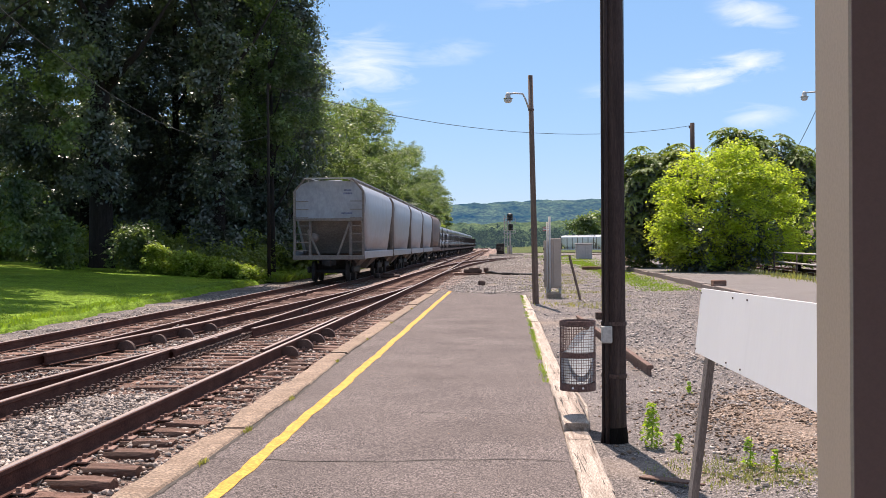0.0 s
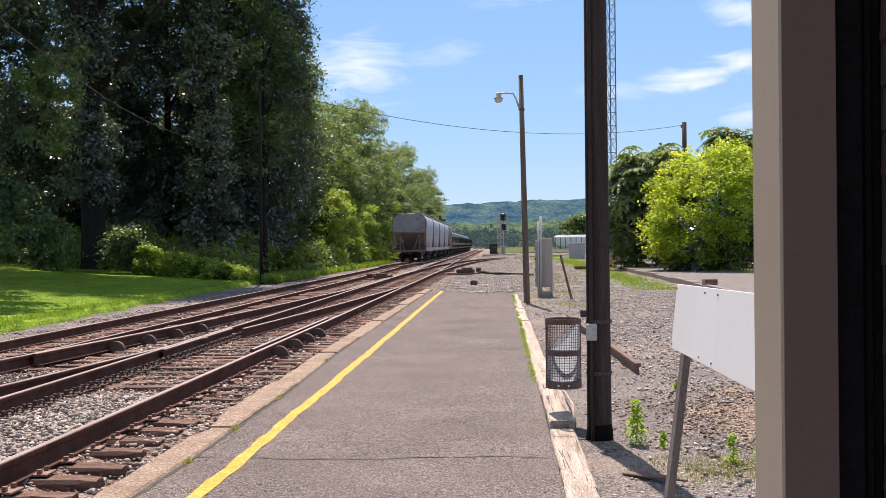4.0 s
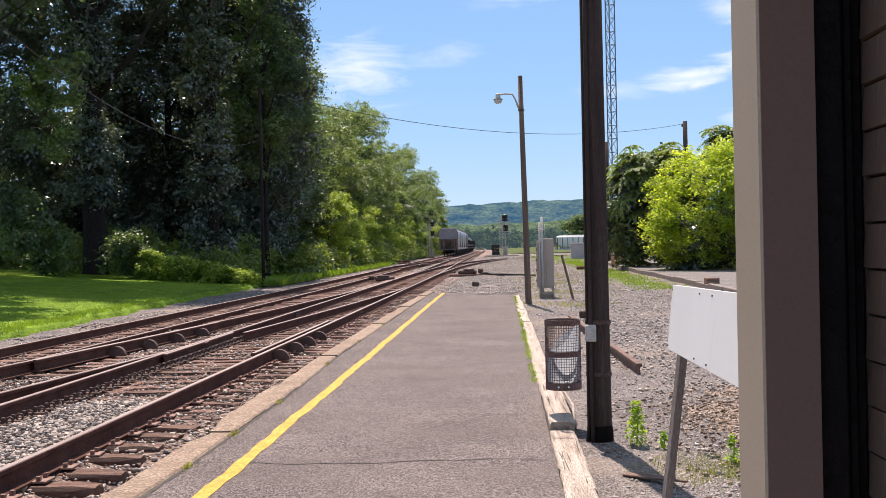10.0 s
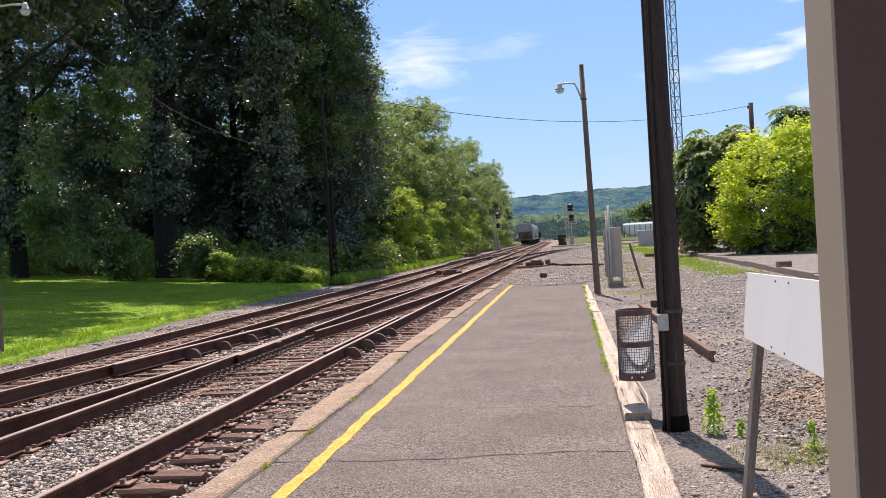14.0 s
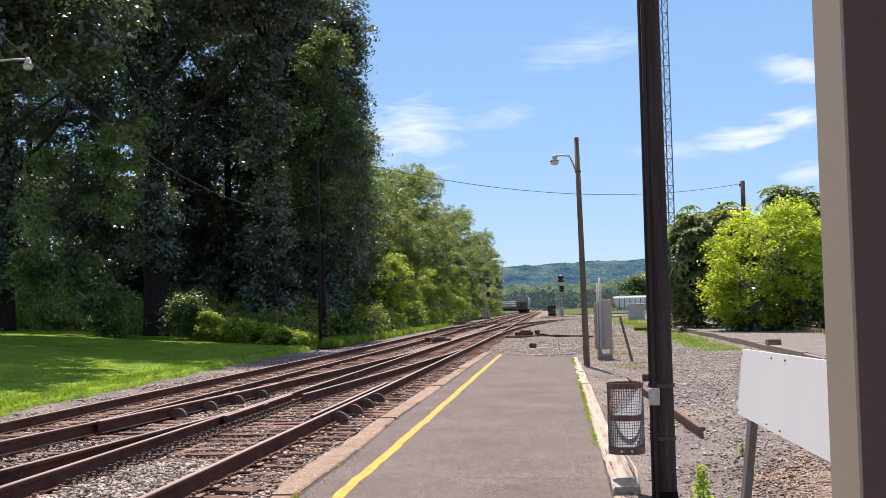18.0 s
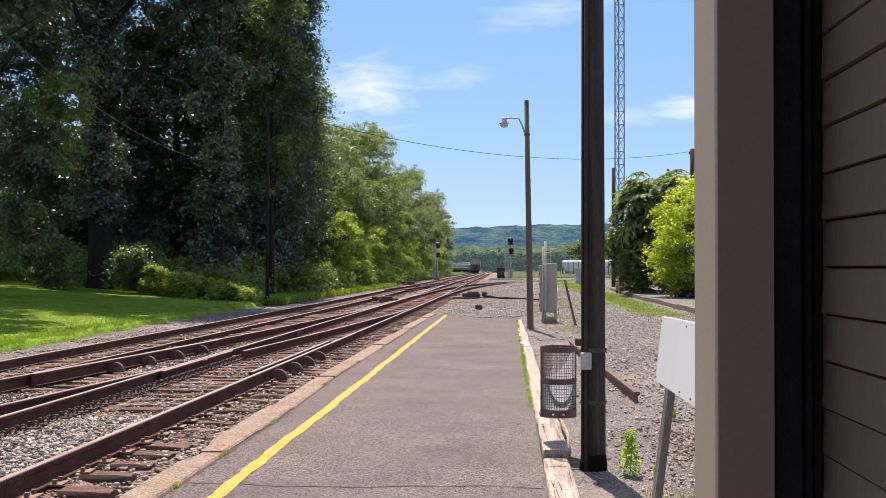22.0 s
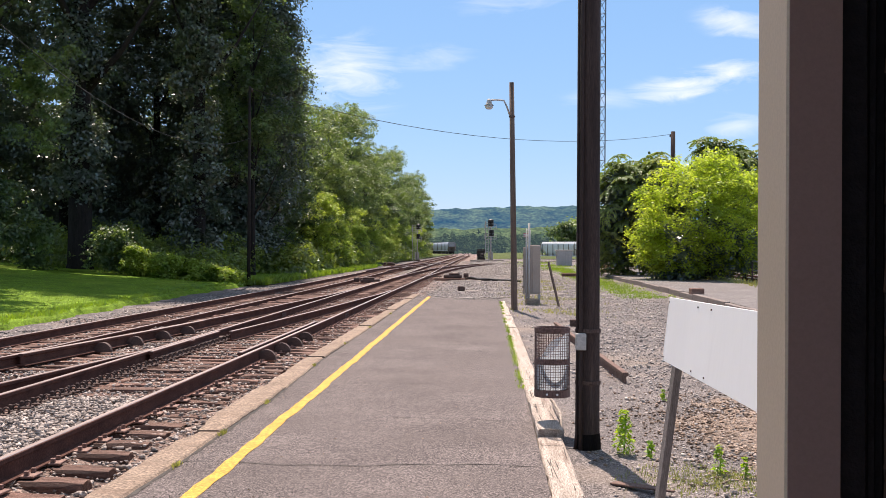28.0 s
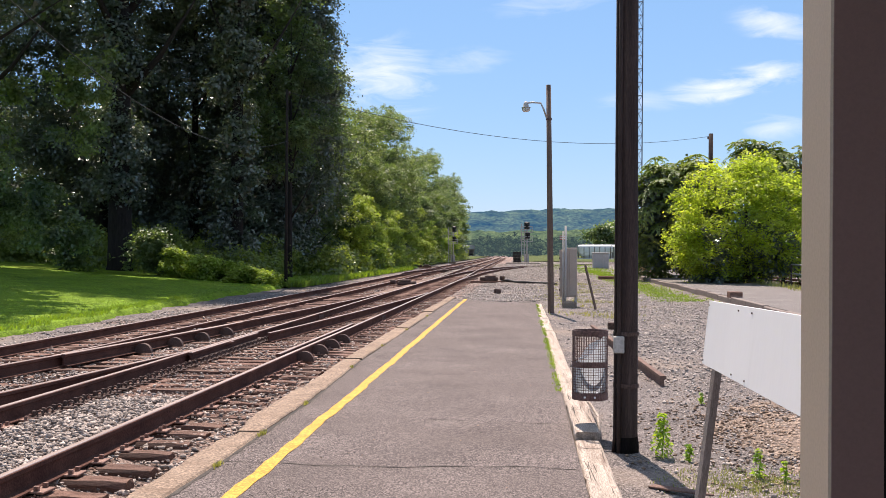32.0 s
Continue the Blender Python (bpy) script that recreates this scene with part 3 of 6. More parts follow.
def bed_z(x, y):
    b, a = b_x(y), a_x(y)
    z = -0.215 + 0.0 * x
    z = z - 0.15 * smoothstep(b - 1.7, b - 2.3, x)
    z = z - 0.13 * smoothstep(a - 1.5, a - 2.6, x) - 0.25 * smoothstep(a - 3.2, a - 4.6, x)
    z = z - 0.3 * smoothstep(b + 2.4, b + 5.5, x) * smoothstep(36, 39, y) - 0.25 * smoothstep(b + 1.5, b + 2.0, x) * smoothstep(38, 36.5, y)
    z = z + 0.05 * smoothstep(b + 0.62, b + 0.4, x) * smoothstep(b - 0.6, b - 0.4, x) * smoothstep(13.5, 10.5, y + 0.6 * wob(x, y, 0.8))
    z = z - 0.05 * smoothstep(b + 0.85, b + 1.0, x) * smoothstep(10.5, 8.5, y)
    return z + 0.02 * wob(x, y, 1.1) + 0.012 * wob(x, y, 3.3)


xs = np.r_[np.arange(-17, -14, 0.8), np.arange(-14, -2.0, 0.12), np.arange(-1.8, 2.2, 0.5)]
ys = np.r_[-8, -2, np.arange(1, 45, 0.14), np.arange(45, 130, 1.0), np.arange(130, 445, 6)]
tagged(new("ballast_bed", sheet("ballast_bed", xs, ys, lambda x, y: np.where((x > -2.45) & (y < 36.3), -0.5, bed_z(x, y)), "ballast_bed")),
       "grey-brown stone ballast under the railway tracks", "track bed", kind="structure")


def lawn_edge(y):
    return -11.15 - np.clip(0.055 * (y - 20), 0, 1.5) - 0.2 * wob(y * 0.5, y * 0.2) - 0.06 * wob(y * 2.1, y * 0.9)


def lawn_z(x, y):
    return -0.42 + 0.062 * np.clip(-10.6 - x, 0, 40) + 0.03 * wob(x, y, 0.4) - 0.3 * smoothstep(lawn_edge(y) - 0.06, lawn_edge(y) + 0.3, x)


off = np.r_[-0.35, -0.25, -0.15, -0.06, np.arange(0.0, 1.2, 0.1), np.arange(1.2, 30, 0.4), 36, 50, 80, 130, 220]
ys = np.r_[-60, -20, np.arange(0, 75, 0.1), np.arange(75, 135, 2)]
X, Y = np.meshgrid(off, ys)
X = lawn_edge(Y) - X
i_ = (np.arange(len(ys) - 1)[:, None] * len(off) + np.arange(len(off) - 1)[None]).ravel()
lawn_mesh = mesh_np("lawn", np.stack([X, Y, lawn_z(X, Y)], -1).reshape(-1, 3), np.stack([i_, i_ + len(off), i_ + len(off) + 1, i_ + 1], 1), "lawn")
lawn_mesh.shade_smooth()
tagged(new("lawn", lawn_mesh), "bright green mown lawn in sun and tree shade", "lawn", kind="structure")
xs = np.r_[-400, -120, -50, np.arange(-34, -12.6, 1.5)]
ys = np.r_[np.arange(70, 330, 4), 400, 520]
tagged(new("ground_woods", sheet("ground_woods", xs, ys, lambda x, y: np.where(y < 335, -0.3 + 0.07 * np.clip(-13.2 - x, 0, 40), -0.3 - 0 * x) + 0.1 * wob(x, y, 0.2), "rough_ground")),
       "rough grass under the line of trees", "ground", kind="structure")
xs = np.r_[np.arange(24, 44, 2), 60, 120, 300]
ys = np.r_[np.arange(20, 130, 4), 200, 330]
tagged(new("ground_yard", sheet("ground_yard", xs, ys, lambda x, y: -0.02 - 0.3 * smoothstep(28, 24, x) + 0.05 * wob(x, y, 0.3), "rough_ground")),
       "rough grass and dirt beyond the path", "ground", kind="structure")


xs = np.r_[-1, 4, 10, 20, 40, 80, 160, 300]
ys = np.r_[np.arange(185, 420, 10), 460, 520, 640]
tagged(new("ground_far", sheet("ground_far", xs, ys, lambda x, y: 0.03 - 0.12 * smoothstep(3.0, -1.0, x) + 0.03 * wob(x, y, 0.2), "rough_ground")),
       "rough grass beyond the far switches", "ground", kind="structure")


def hills(name, y0, height, width, depth, seed, mat, label, rough, wave):
    rng = np.random.default_rng(seed)
    xs, ys = np.linspace(-width, width, 420), np.linspace(0, depth, 46)
    ph = rng.uniform(0, 6.28, 40)
    fr = rng.uniform(0.4, 1.6, (40, 2))

    def zf(x, y):
        u = np.clip((y - y0) / depth, 0, 1)
        z = height(x) * np.sin(np.pi * np.clip(u, 0, 1)) ** 0.7
        bump = sum(np.sin(x * fr[i, 0] / wave + y * fr[i, 1] / wave + ph[i]) for i in range(20)) / 5
        bump2 = sum(np.sin(x * fr[i, 0] * 6 / wave + y * fr[i, 1] * 5 / wave + ph[i]) for i in range(20, 40)) / 5
        return z + (bump * rough + np.abs(bump2) * rough * 0.5) * np.clip(u * 8, 0, 1) - 1
    tagged(new(name, sheet(name, xs, y0 + ys, zf, mat)), label, "hill", kind="structure")


hills("backdrop_ridge", 1700, lambda x: 79 + 0.012 * x + 5 * np.sin(x / 260), 1900, 900, 3, "hill_far", "long wooded ridge on the horizon with blue haze glowing in its colour", 3.0, 16)
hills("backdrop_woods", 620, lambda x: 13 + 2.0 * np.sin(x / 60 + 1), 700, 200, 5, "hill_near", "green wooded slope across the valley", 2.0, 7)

# platform
platform = thing("platform", "grey asphalt station platform with worn surface", "platform", kind="structure")
b = Build()
outline = [(-2.24, -9.0), (0.355, -9.0), (0.355, 9.0), (0.365, 12.0), (0.34, 18.0), (0.33, 33.0), (-0.75, 34.02), (-1.87, 35.45), (-2.24, 35.8)]
b.face(*[(x, y, 0.0) for x, y in outline])
for i, (x, y) in enumerate(outline):
    x2, y2 = outline[(i + 1) % len(outline)]
    b.face((x, y, 0.0), (x, y, -0.4), (x2, y2, -0.4), (x2, y2, 0.0))
part("asphalt_slab", b, "asphalt", platform)
rng = np.random.default_rng(4)
b = Build()
ysl = np.arange(-6, 35.6, 0.07)
for i in range(len(ysl) - 1):
    q = []
    for y in (ysl[i], ysl[i + 1]):
        w = 0.04 - 0.04 * float(smoothstep(11, 32, y)) + 0.006 * math.sin(y * 1.7) + 0.003 * math.sin(y * 4.1 + 1)
        q.append((y, -1.885 + w + 0.004 * math.sin(y * 9) + 0.006 * math.sin(y * 61) * math.sin(y * 37), -1.785 + w + 0.005 * math.sin(y * 7 + 2) + 0.006 * math.sin(y * 53) * math.sin(y * 41)))
    b.face((q[0][1], q[0][0], 0.004), (q[0][2], q[0][0], 0.004), (q[1][2], q[1][0], 0.004), (q[1][1], q[1][0], 0.004))
part("yellow_line", b, "yellow", platform, "worn yellow safety line painted on asphalt")
for y0, x0, x1, w in ((8.2, -2.2, 0.33, 0.012), (10.3, -0.9, 0.33, 0.01), (12.9, -2.2, -0.4, 0.008), (16.2, -1.6, 0.33, 0.012), (20.5, -2.1, 0.3, 0.012), (25.4, -1.7, 0.33, 0.014), (6.3, -1.6, 0.1, 0.007)):
    b = Build()
    pts = [(x, y0 + 0.05 * math.sin(x * 3 + y0) + 0.02 * math.sin(x * 11 + y0)) for x in np.arange(x0, x1 + 0.01, 0.09)]
    for (xa, ya), (xb, yb) in zip(pts, pts[1:]):
        h = w * random.uniform(0.3, 1.0)
        b.face((xa, ya - h, 0.003), (xb, yb - h, 0.003), (xb, yb + h, 0.003), (xa, ya + h, 0.003))
    part("crack", b, "crack", platform)

rng = np.random.default_rng(8)
x, y = rng.uniform(-2.1, 0.3, 150), 5 + 25 * rng.random(150) ** 1.5
tagged(new("pebbles", stones("pebbles", x, y, 0 * x + 0.002, rng.uniform(0.004, 0.011, 150), "dirt_stone", rng)), "few small pebbles lying on the asphalt", "stones", kind="stuff")

def worn_bar(x0, x1, y0, y1, z0, z1, jit, seed, step=0.22, bend=None):
    """A long block with chipped, uneven top edges."""
    rng = np.random.default_rng(seed)
    ys_ = np.r_[np.arange(y0, y1 - step * 0.5, step), y1]
    b = Build()
    c = 0.014
    for y in ys_:
        a, d, e, f = rng.normal(0, jit, 4)
        e, f = abs(e) * 0.5, abs(f) * 0.5
        if rng.random() < 0.06:
            a += jit * 2.5
        if bend:
            ba, bd = bend(y)
            a, d = a + ba, d + bd
        b.v += [(x0 + a, y, z0), (x0 + a, y, z1 - c - e), (x0 + a + c + e, y, z1 - e * 0.3), (x1 + d - c - f, y, z1 - f * 0.3), (x1 + d, y, z1 - c - f), (x1 + d, y, z0)]
    for i in range(len(ys_) - 1):
        for k in range(6):
            p, q = i * 6 + k, i * 6 + (k + 1) % 6
            b.f.append((p, p + 6, q + 6, q))
    b.f.append(tuple(range(6)))
    b.f.append(tuple(reversed(range(len(b.v) - 6, len(b.v)))))
    return b


# platform edge stones


def kerb_bend(y):
    """The kerb's near slabs lie closer to the platform and one is wider."""
    far = float(smoothstep(11.0, 16.5, y))
    outer = 0.03 * (1 - far) - 0.04 * far + 0.07 * float(smoothstep(9.05, 9.25, y) * smoothstep(10.3, 9.6, y))
    return outer, 0.1 * (1 - far) - 0.02 * float(smoothstep(8.0, 7.3, y)) + 0.003 * math.sin(y * 2.3)


edge = thing("platform_kerb", "long buff kerb of concrete slabs along the platform edge", "kerb", kind="structure")
y = -6.0
k = 0
while y < 36.4:
    L = [2.9, 3.3, 2.6, 3.6, 3.0][k % 5]
    L = min(L, 36.7 - y)
    b = worn_bar(-2.445 + 0.02 * math.sin(k * 2.1), -2.235 + 0.012 * math.sin(k), y + 0.008, y + L - 0.008, -0.32, 0.022 + 0.008 * math.sin(k * 3), 0.006, k, 0.16, kerb_bend)
    part("slab", b, "kerb", edge)
    y += L
    k += 1

b = Build()
rng = np.random.default_rng(29)
ys_ = np.arange(-5.9, 35.5, 0.12)
jag = rng.uniform(0.004, 0.03, len(ys_)) * (rng.random(len(ys_)) < 0.85)
for q in range(len(ys_) - 1):
    xa, xb = -2.235 + kerb_bend(ys_[q])[1] + 0.004, -2.235 + kerb_bend(ys_[q + 1])[1] + 0.004
    b.face((xa - 0.02, ys_[q], 0.0035), (xa + jag[q], ys_[q], 0.0035), (xb + jag[q + 1], ys_[q + 1], 0.0035), (xb - 0.02, ys_[q + 1], 0.0035))
part("joint", b, "crack", edge, "dark open joint between kerb and asphalt")

# timber edge on the gravel side
timbers = thing("timber_edging", "weathered split timbers edging the platform", "edging", kind="structure")
for k, (y0, y1, dx, zt) in enumerate(((-4.0, 2.2, 0.0, 0.0), (2.2, 7.3, 0.0, 0.01), (7.31, 9.43, 0.012, 0.0), (9.44, 11.35, 0.018, 0.06), (11.36, 12.45, 0.012, 0.02), (12.46, 15.0, 0.005, 0.01), (15.02, 18.0, 0.0, 0.0),
                                    (18.02, 22.0, 0.0, -0.01), (22.02, 26.5, -0.02, 0.0), (26.52, 30.0, -0.04, -0.01), (30.02, 33.4, -0.06, -0.02))):
    b = worn_bar(0.352 + dx, 0.55 + dx, y0, y1, -0.28, zt, 0.0032, 50 + k, 0.15)
    part("timber", b, "timber", timbers)
    if y1 < 16:
        rng = np.random.default_rng(90 + k)
        for j in range(7):
            yc, xc = rng.uniform(y0 + 0.05, y1 - 0.7), 0.352 + dx + rng.uniform(0.03, 0.17)
            L, bb, drift = rng.uniform(0.2, 0.65), Build(), rng.normal(0, 0.012)
            for q in range(5):
                ya, yb = yc + L * q / 5, yc + L * (q + 1) / 5
                w0, w1 = 0.0026 * math.sin(math.pi * q / 5) + 0.0004, 0.0026 * math.sin(math.pi * (q + 1) / 5) + 0.0004
                xa, xb = xc + drift * q / 5, xc + drift * (q + 1) / 5
                bb.face((xa - w0, ya, zt + 0.003), (xa + w0, ya, zt + 0.003), (xb + w1, yb, zt + 0.003), (xb - w1, yb, zt + 0.003))
            part("split", bb, "crack", timbers)
        for j in range(2):
            yc, bb = rng.uniform(y0 + 0.2, y1 - 0.2), Build()
            for q in range(6):
                xa, xb = 0.365 + dx + 0.17 * q / 6, 0.365 + dx + 0.17 * (q + 1) / 6
                ya, yb = yc + 0.02 * math.sin(q * 2.1 + j), yc + 0.02 * math.sin((q + 1) * 2.1 + j)
                bb.face((xa, ya - 0.004, zt + 0.003), (xb, yb - 0.004, zt + 0.003), (xb, yb + 0.005, zt + 0.003), (xa, ya + 0.005, zt + 0.003))
            part("split", bb, "crack", timbers)

# ---- tracks ----
RAIL_BODY = [(-0.07, -0.17), (0.07, -0.17), (0.07, -0.158), (0.012, -0.14), (0.009, -0.05), (0.034, -0.036), (0.034, -0.006), (0.028, -0.001), (-0.028, -0.001), (-0.034, -0.006), (-0.034, -0.036), (-0.009, -0.05), (-0.012, -0.14), (-0.07, -0.158)]
RAIL_HEAD = [(-0.026, -0.001), (0.026, -0.001), (0.022, 0.003), (-0.022, 0.003)]


def rail(parent, pts, top, name="rail"):
    pts3 = [(x, y, top) for x, y in pts]
    ob = part(name, Build().sweep(RAIL_BODY, pts3), "rail", parent)
    part("running_face", Build().sweep(RAIL_HEAD, pts3), "rail_top", ob, "worn bright top of the rail")
    return ob


def ysteps(y0, y1):
    return np.r_[np.arange(y0, min(y1, 130), 2.5), np.arange(130, y1, 6), y1] if y1 > 130 else np.r_[np.arange(y0, y1, 2.5), y1]


track_b = thing("near_track", "rusty near railway track on wooden ties", "railway track", kind="structure")
track_a = thing("main_track", "rusty far railway track on wooden ties", "railway track", kind="structure")
turnout = thing("crossover_track", "diverging turnout track with frog and guard rails", "railway track", kind="structure")
siding_track = thing("siding_track", "siding track curving away across the gravel", "railway track", kind="structure")
G = 0.752
for s in (-G, G):
    rail(track_b, [(float(b_x(y)) + s, y) for y in ysteps(-6, 420)], B_TOP)
    rail(track_a, [(float(A_AT(d)[0]) + s * 1.0, float(A_AT(d)[1])) for d in np.r_[np.arange(0, 90, 3), np.arange(90, 520, 7)]], A_TOP)
C_LEFT = [(-7.75, 4.5), (-7.1, 10), (-6.62, 15), (-6.15, 20), (-5.86, 24), (-5.6, 28), (-5.36, 32.5), (-5.12, 37), (-5.0, 41)]
C_AT, C_LEN = along(C_LEFT)
cp = [C_AT(d) for d in np.linspace(0, C_LEN, 40)]
rail(turnout, [(p[0], p[1]) for p in cp], B_TOP - 0.004)
rail(turnout, [(p[0] + 2 * G, p[1]) for p in cp if p[1] < 18.6], B_TOP - 0.004)
rail(turnout, [(p[0] + 2 * G, p[1]) for p in cp if p[1] > 19.8], B_TOP - 0.004)
rail(turnout, [(p[0] + 0.115, p[1]) for p in cp if 15.5 < p[1] < 23.4], B_TOP + 0.012, "guard_rail")
rail(turnout, [(float(b_x(y)) + G - 0.115, y) for y in np.arange(16.2, 23.1, 0.85)], B_TOP + 0.012, "guard_rail")
frog = Build()
for y0, y1 in ((16.6, 18.2), (18.2, 20.6)):
    xa, xb = float(b_x(y0)) - G, float(b_x(y1)) - G
    frog.box(xa - 0.16, xa + 0.16, y0, y1, -0.17, -0.1, c=0.01)
part("frog", frog, "iron", turnout, "heavy cast frog where two rails cross")
rail(turnout, [(float(b_x(y)) - G + 0.09, y) for y in np.arange(16.3, 20.4, 0.8)], B_TOP + 0.006, "wing_rail")


def half_disc(x, y, z, r, t):
    b = Build()
    n = 12
    ring = [(x + r * 0.95 * math.cos(math.pi * k / n), z + r * math.sin(math.pi * k / n)) for k in range(n + 1)]
    f0, f1 = [(px, y, pz) for px, pz in ring], [(px, y + t, pz) for px, pz in ring]
    b.face(*reversed(f0))
    b.face(*f1)
    for k in range(n):
        b.face(f0[k], f0[k + 1], f1[k + 1], f1[k])
    b.face(f0[-1], f0[0], f1[0], f1[-1])
    return b


for x, y in [(float(b_x(q)) + G + 0.12, q) for q in (16.9, 18.1, 19.2, 20.35)] + [(float(np.interp(q, [p[1] for p in cp], [p[0] for p in cp])) + 0.27, q) for q in (17.9, 19.15, 20.4, 21.7)]:
    part("brace", half_disc(x, y, -0.16, 0.15, 0.09), "iron", turnout)

D_AT, D_LEN = along([(-4.95, 52), (-4.75, 70), (-4.2, 88), (-3.0, 104), (-0.9, 118), (2.6, 132), (8, 148), (18, 170), (34, 196), (60, 228)])
dp = [D_AT(d) for d in np.linspace(0, D_LEN, 46)]
for off in (0.0, 2 * G):
    pts = []
    for i, p in enumerate(dp):
        d = dp[min(i + 1, 45)] - dp[max(i - 1, 0)]
        d = d / np.linalg.norm(d)
        pts.append((p[0] + d[1] * off, p[1] - d[0] * off))
    rail(siding_track, pts, B_TOP - 0.004)
for off in (-G, G):
    ye = np.arange(82, 152, 4.0)
    w = smoothstep(82, 151, ye)
    rail(turnout, [(float(a_x(q) * (1 - k) + b_x(q) * k) + off, q) for q, k in zip(ye, w)], -0.08)



def worn_tie(half, seed):
    """A hewn tie: rounded, split ends and an uneven, weathered top."""
    rng = np.random.default_rng(seed)
    b = Build()
    xs_ = np.linspace(-half, half, int(half * 2 / 0.2) + 1)
    for i, x in enumerate(xs_):
        end = 0.03 if i in (0, len(xs_) - 1) else 0.0
        e = rng.normal(0, 0.007, 6)
        x += (rng.uniform(-0.05, 0.03) if end else 0)
        b.v += [(x, -0.112 + e[0], -0.18), (x + e[5], -0.115 + e[0] + end * 0.4, -0.03 - end), (x + e[4] * 3, -0.095 + e[1], e[2] * 0.6 - end * 0.5), (x, 0.0, -abs(e[5]) * 1.6), (x + e[3] * 3, 0.095 + e[4], e[3] * 0.6 - end * 0.5), (x, 0.115 + e[5] - end * 0.4, -0.03 - end), (x, 0.112 + e[5], -0.18)]
    n = 7
    for i in range(len(xs_) - 1):
        for k in range(n):
            p, q = i * n + k, i * n + (k + 1) % n
            b.f.append((p, q, q + n, p + n))
    b.f.append(tuple(reversed(range(n))))
    b.f.append(tuple(range(len(b.v) - n, len(b.v))))
    return b.mesh("tie", "tie")


TIES = [worn_tie(1.3, 500 + k) for k in range(5)]
TIES_LONG = [worn_tie(2.05, 520 + k) for k in range(4)]
PLATE = Build().box(-0.17, 0.17, -0.09, 0.09, 0, 0.018, c=0.004)
for sx, sy in ((-0.11, -0.06), (0.11, 0.06), (-0.11, 0.06), (0.11, -0.06)):
    PLATE.box(sx - 0.016, sx + 0.016, sy - 0.014, sy + 0.014, 0.015, 0.05)
PLATE = PLATE.mesh("tie_plate", "tie_plate")


def tie(parent, x, y, top, mesh=None, skew=0.0, name="tie"):
    ob = new(name, random.choice(mesh or TIES))
    ob.parent = parent
    ob.matrix_basis = pose(x + random.uniform(-0.05, 0.05), y + random.uniform(-0.03, 0.03), top - 0.172 + random.uniform(-0.012, 0.004), random.uniform(-0.6, 0.6), random.uniform(-0.4, 0.4), skew + random.uniform(-1.5, 1.5))
    return ob


y = -5.8
while y < 92:
    long_ = 15 < y < 42
    tie(track_b, float(b_x(y)) - (0.62 if long_ else 0.0), y, B_TOP - 0.004, TIES_LONG if long_ else TIES)
    if y < 34:
        for s in (-G, G):
            ob = new("tie_plate", PLATE)
            ob.parent = track_b
            ob.matrix_basis = pose(float(b_x(y)) + s + random.uniform(-0.02, 0.02), y + random.uniform(-0.03, 0.03), B_TOP - 0.17 - 0.006, 0, random.uniform(-1.5, 1.5), random.uniform(-6, 6))
    y += 0.51
y = -5.8
while y < 110:
    tie(track_a, float(a_x(y)), y, A_TOP)
    y += 0.52
for p in cp[2:24]:
    if p[1] < 15:
        tie(turnout, p[0] + G, p[1], B_TOP - 0.02, skew=-5)
b = Build()
y = 92.3
while y < 300:
    b.box(float(b_x(y)) - 1.3, float(b_x(y)) + 1.3, y - 0.12, y + 0.12, -0.33, -0.172)
    if y > 110:
        b.box(float(a_x(y)) - 1.3, float(a_x(y)) + 1.3, y - 0.12, y + 0.12, -0.48, -0.322)
    y += 0.53
tagged(new("far_ties", b.mesh("far_ties", "tie_far")), "wooden ties of the tracks far off", "railway ties", kind="stuff")

CLIP = Build().box(-0.075, 0.075, -0.07, 0.07, 0, 0.02, c=0.005).box(-0.05, -0.015, -0.02, 0.02, 0.018, 0.075, c=0.006)
CLIP.tube([(0.03 + 0.032 * math.cos(a), 0.0, 0.045 + 0.032 * math.sin(a)) for a in np.linspace(0, 2 * math.pi, 9)], 0.011, 6, False)
CLIP = CLIP.mesh("rail_clip", "iron")
y = 11.05
while y < 24:
    ob = new("rail_clip", CLIP)
    ob.parent = turnout
    ob.matrix_basis = pose(float(b_x(y)) - G + 0.17, y + random.uniform(-0.03, 0.03), B_TOP - 0.165, 0, 0, random.uniform(-9, 9))
    y += 0.255

for y0 in (27.0, 44.0):
    for s in (-G, G):
        for side in (-0.03, 0.018):
            jb = part("joint_bar", Build().box(float(b_x(y0)) + s + side, float(b_x(y0)) + s + side + 0.014, y0 - 0.3, y0 + 0.3, -0.14, -0.045, c=0.004), "iron", track_b)
            for q in (-0.22, -0.08, 0.08, 0.22):
                part("bolt", Build().tube([(float(b_x(y0)) + s + side - 0.012, y0 + q, -0.09), (float(b_x(y0)) + s + side + 0.026, y0 + q, -0.09)], 0.016, 6), "iron", jb)

# loose stones
rng = np.random.default_rng(11)


def scatter(n, x0, x1, y0, y1, near=2.0):
    y = y0 + (y1 - y0) * rng.random(n) ** near
    return rng.uniform(x0, x1, n), y


x, y = scatter(36000, -6.9, -2.62, 4.0, 38, 1.7)
z = bed_z(x, y) + rng.uniform(-0.012, 0.03, len(x))
x2, y2 = rng.uniform(-4.75, -3.65, 15000), 4.5 + 8.5 * rng.random(15000) ** 1.2
x, y = np.r_[x, x2], np.r_[y, y2]
z = np.r_[z, bed_z(x2, y2) + rng.uniform(-0.005, 0.03, 15000)]
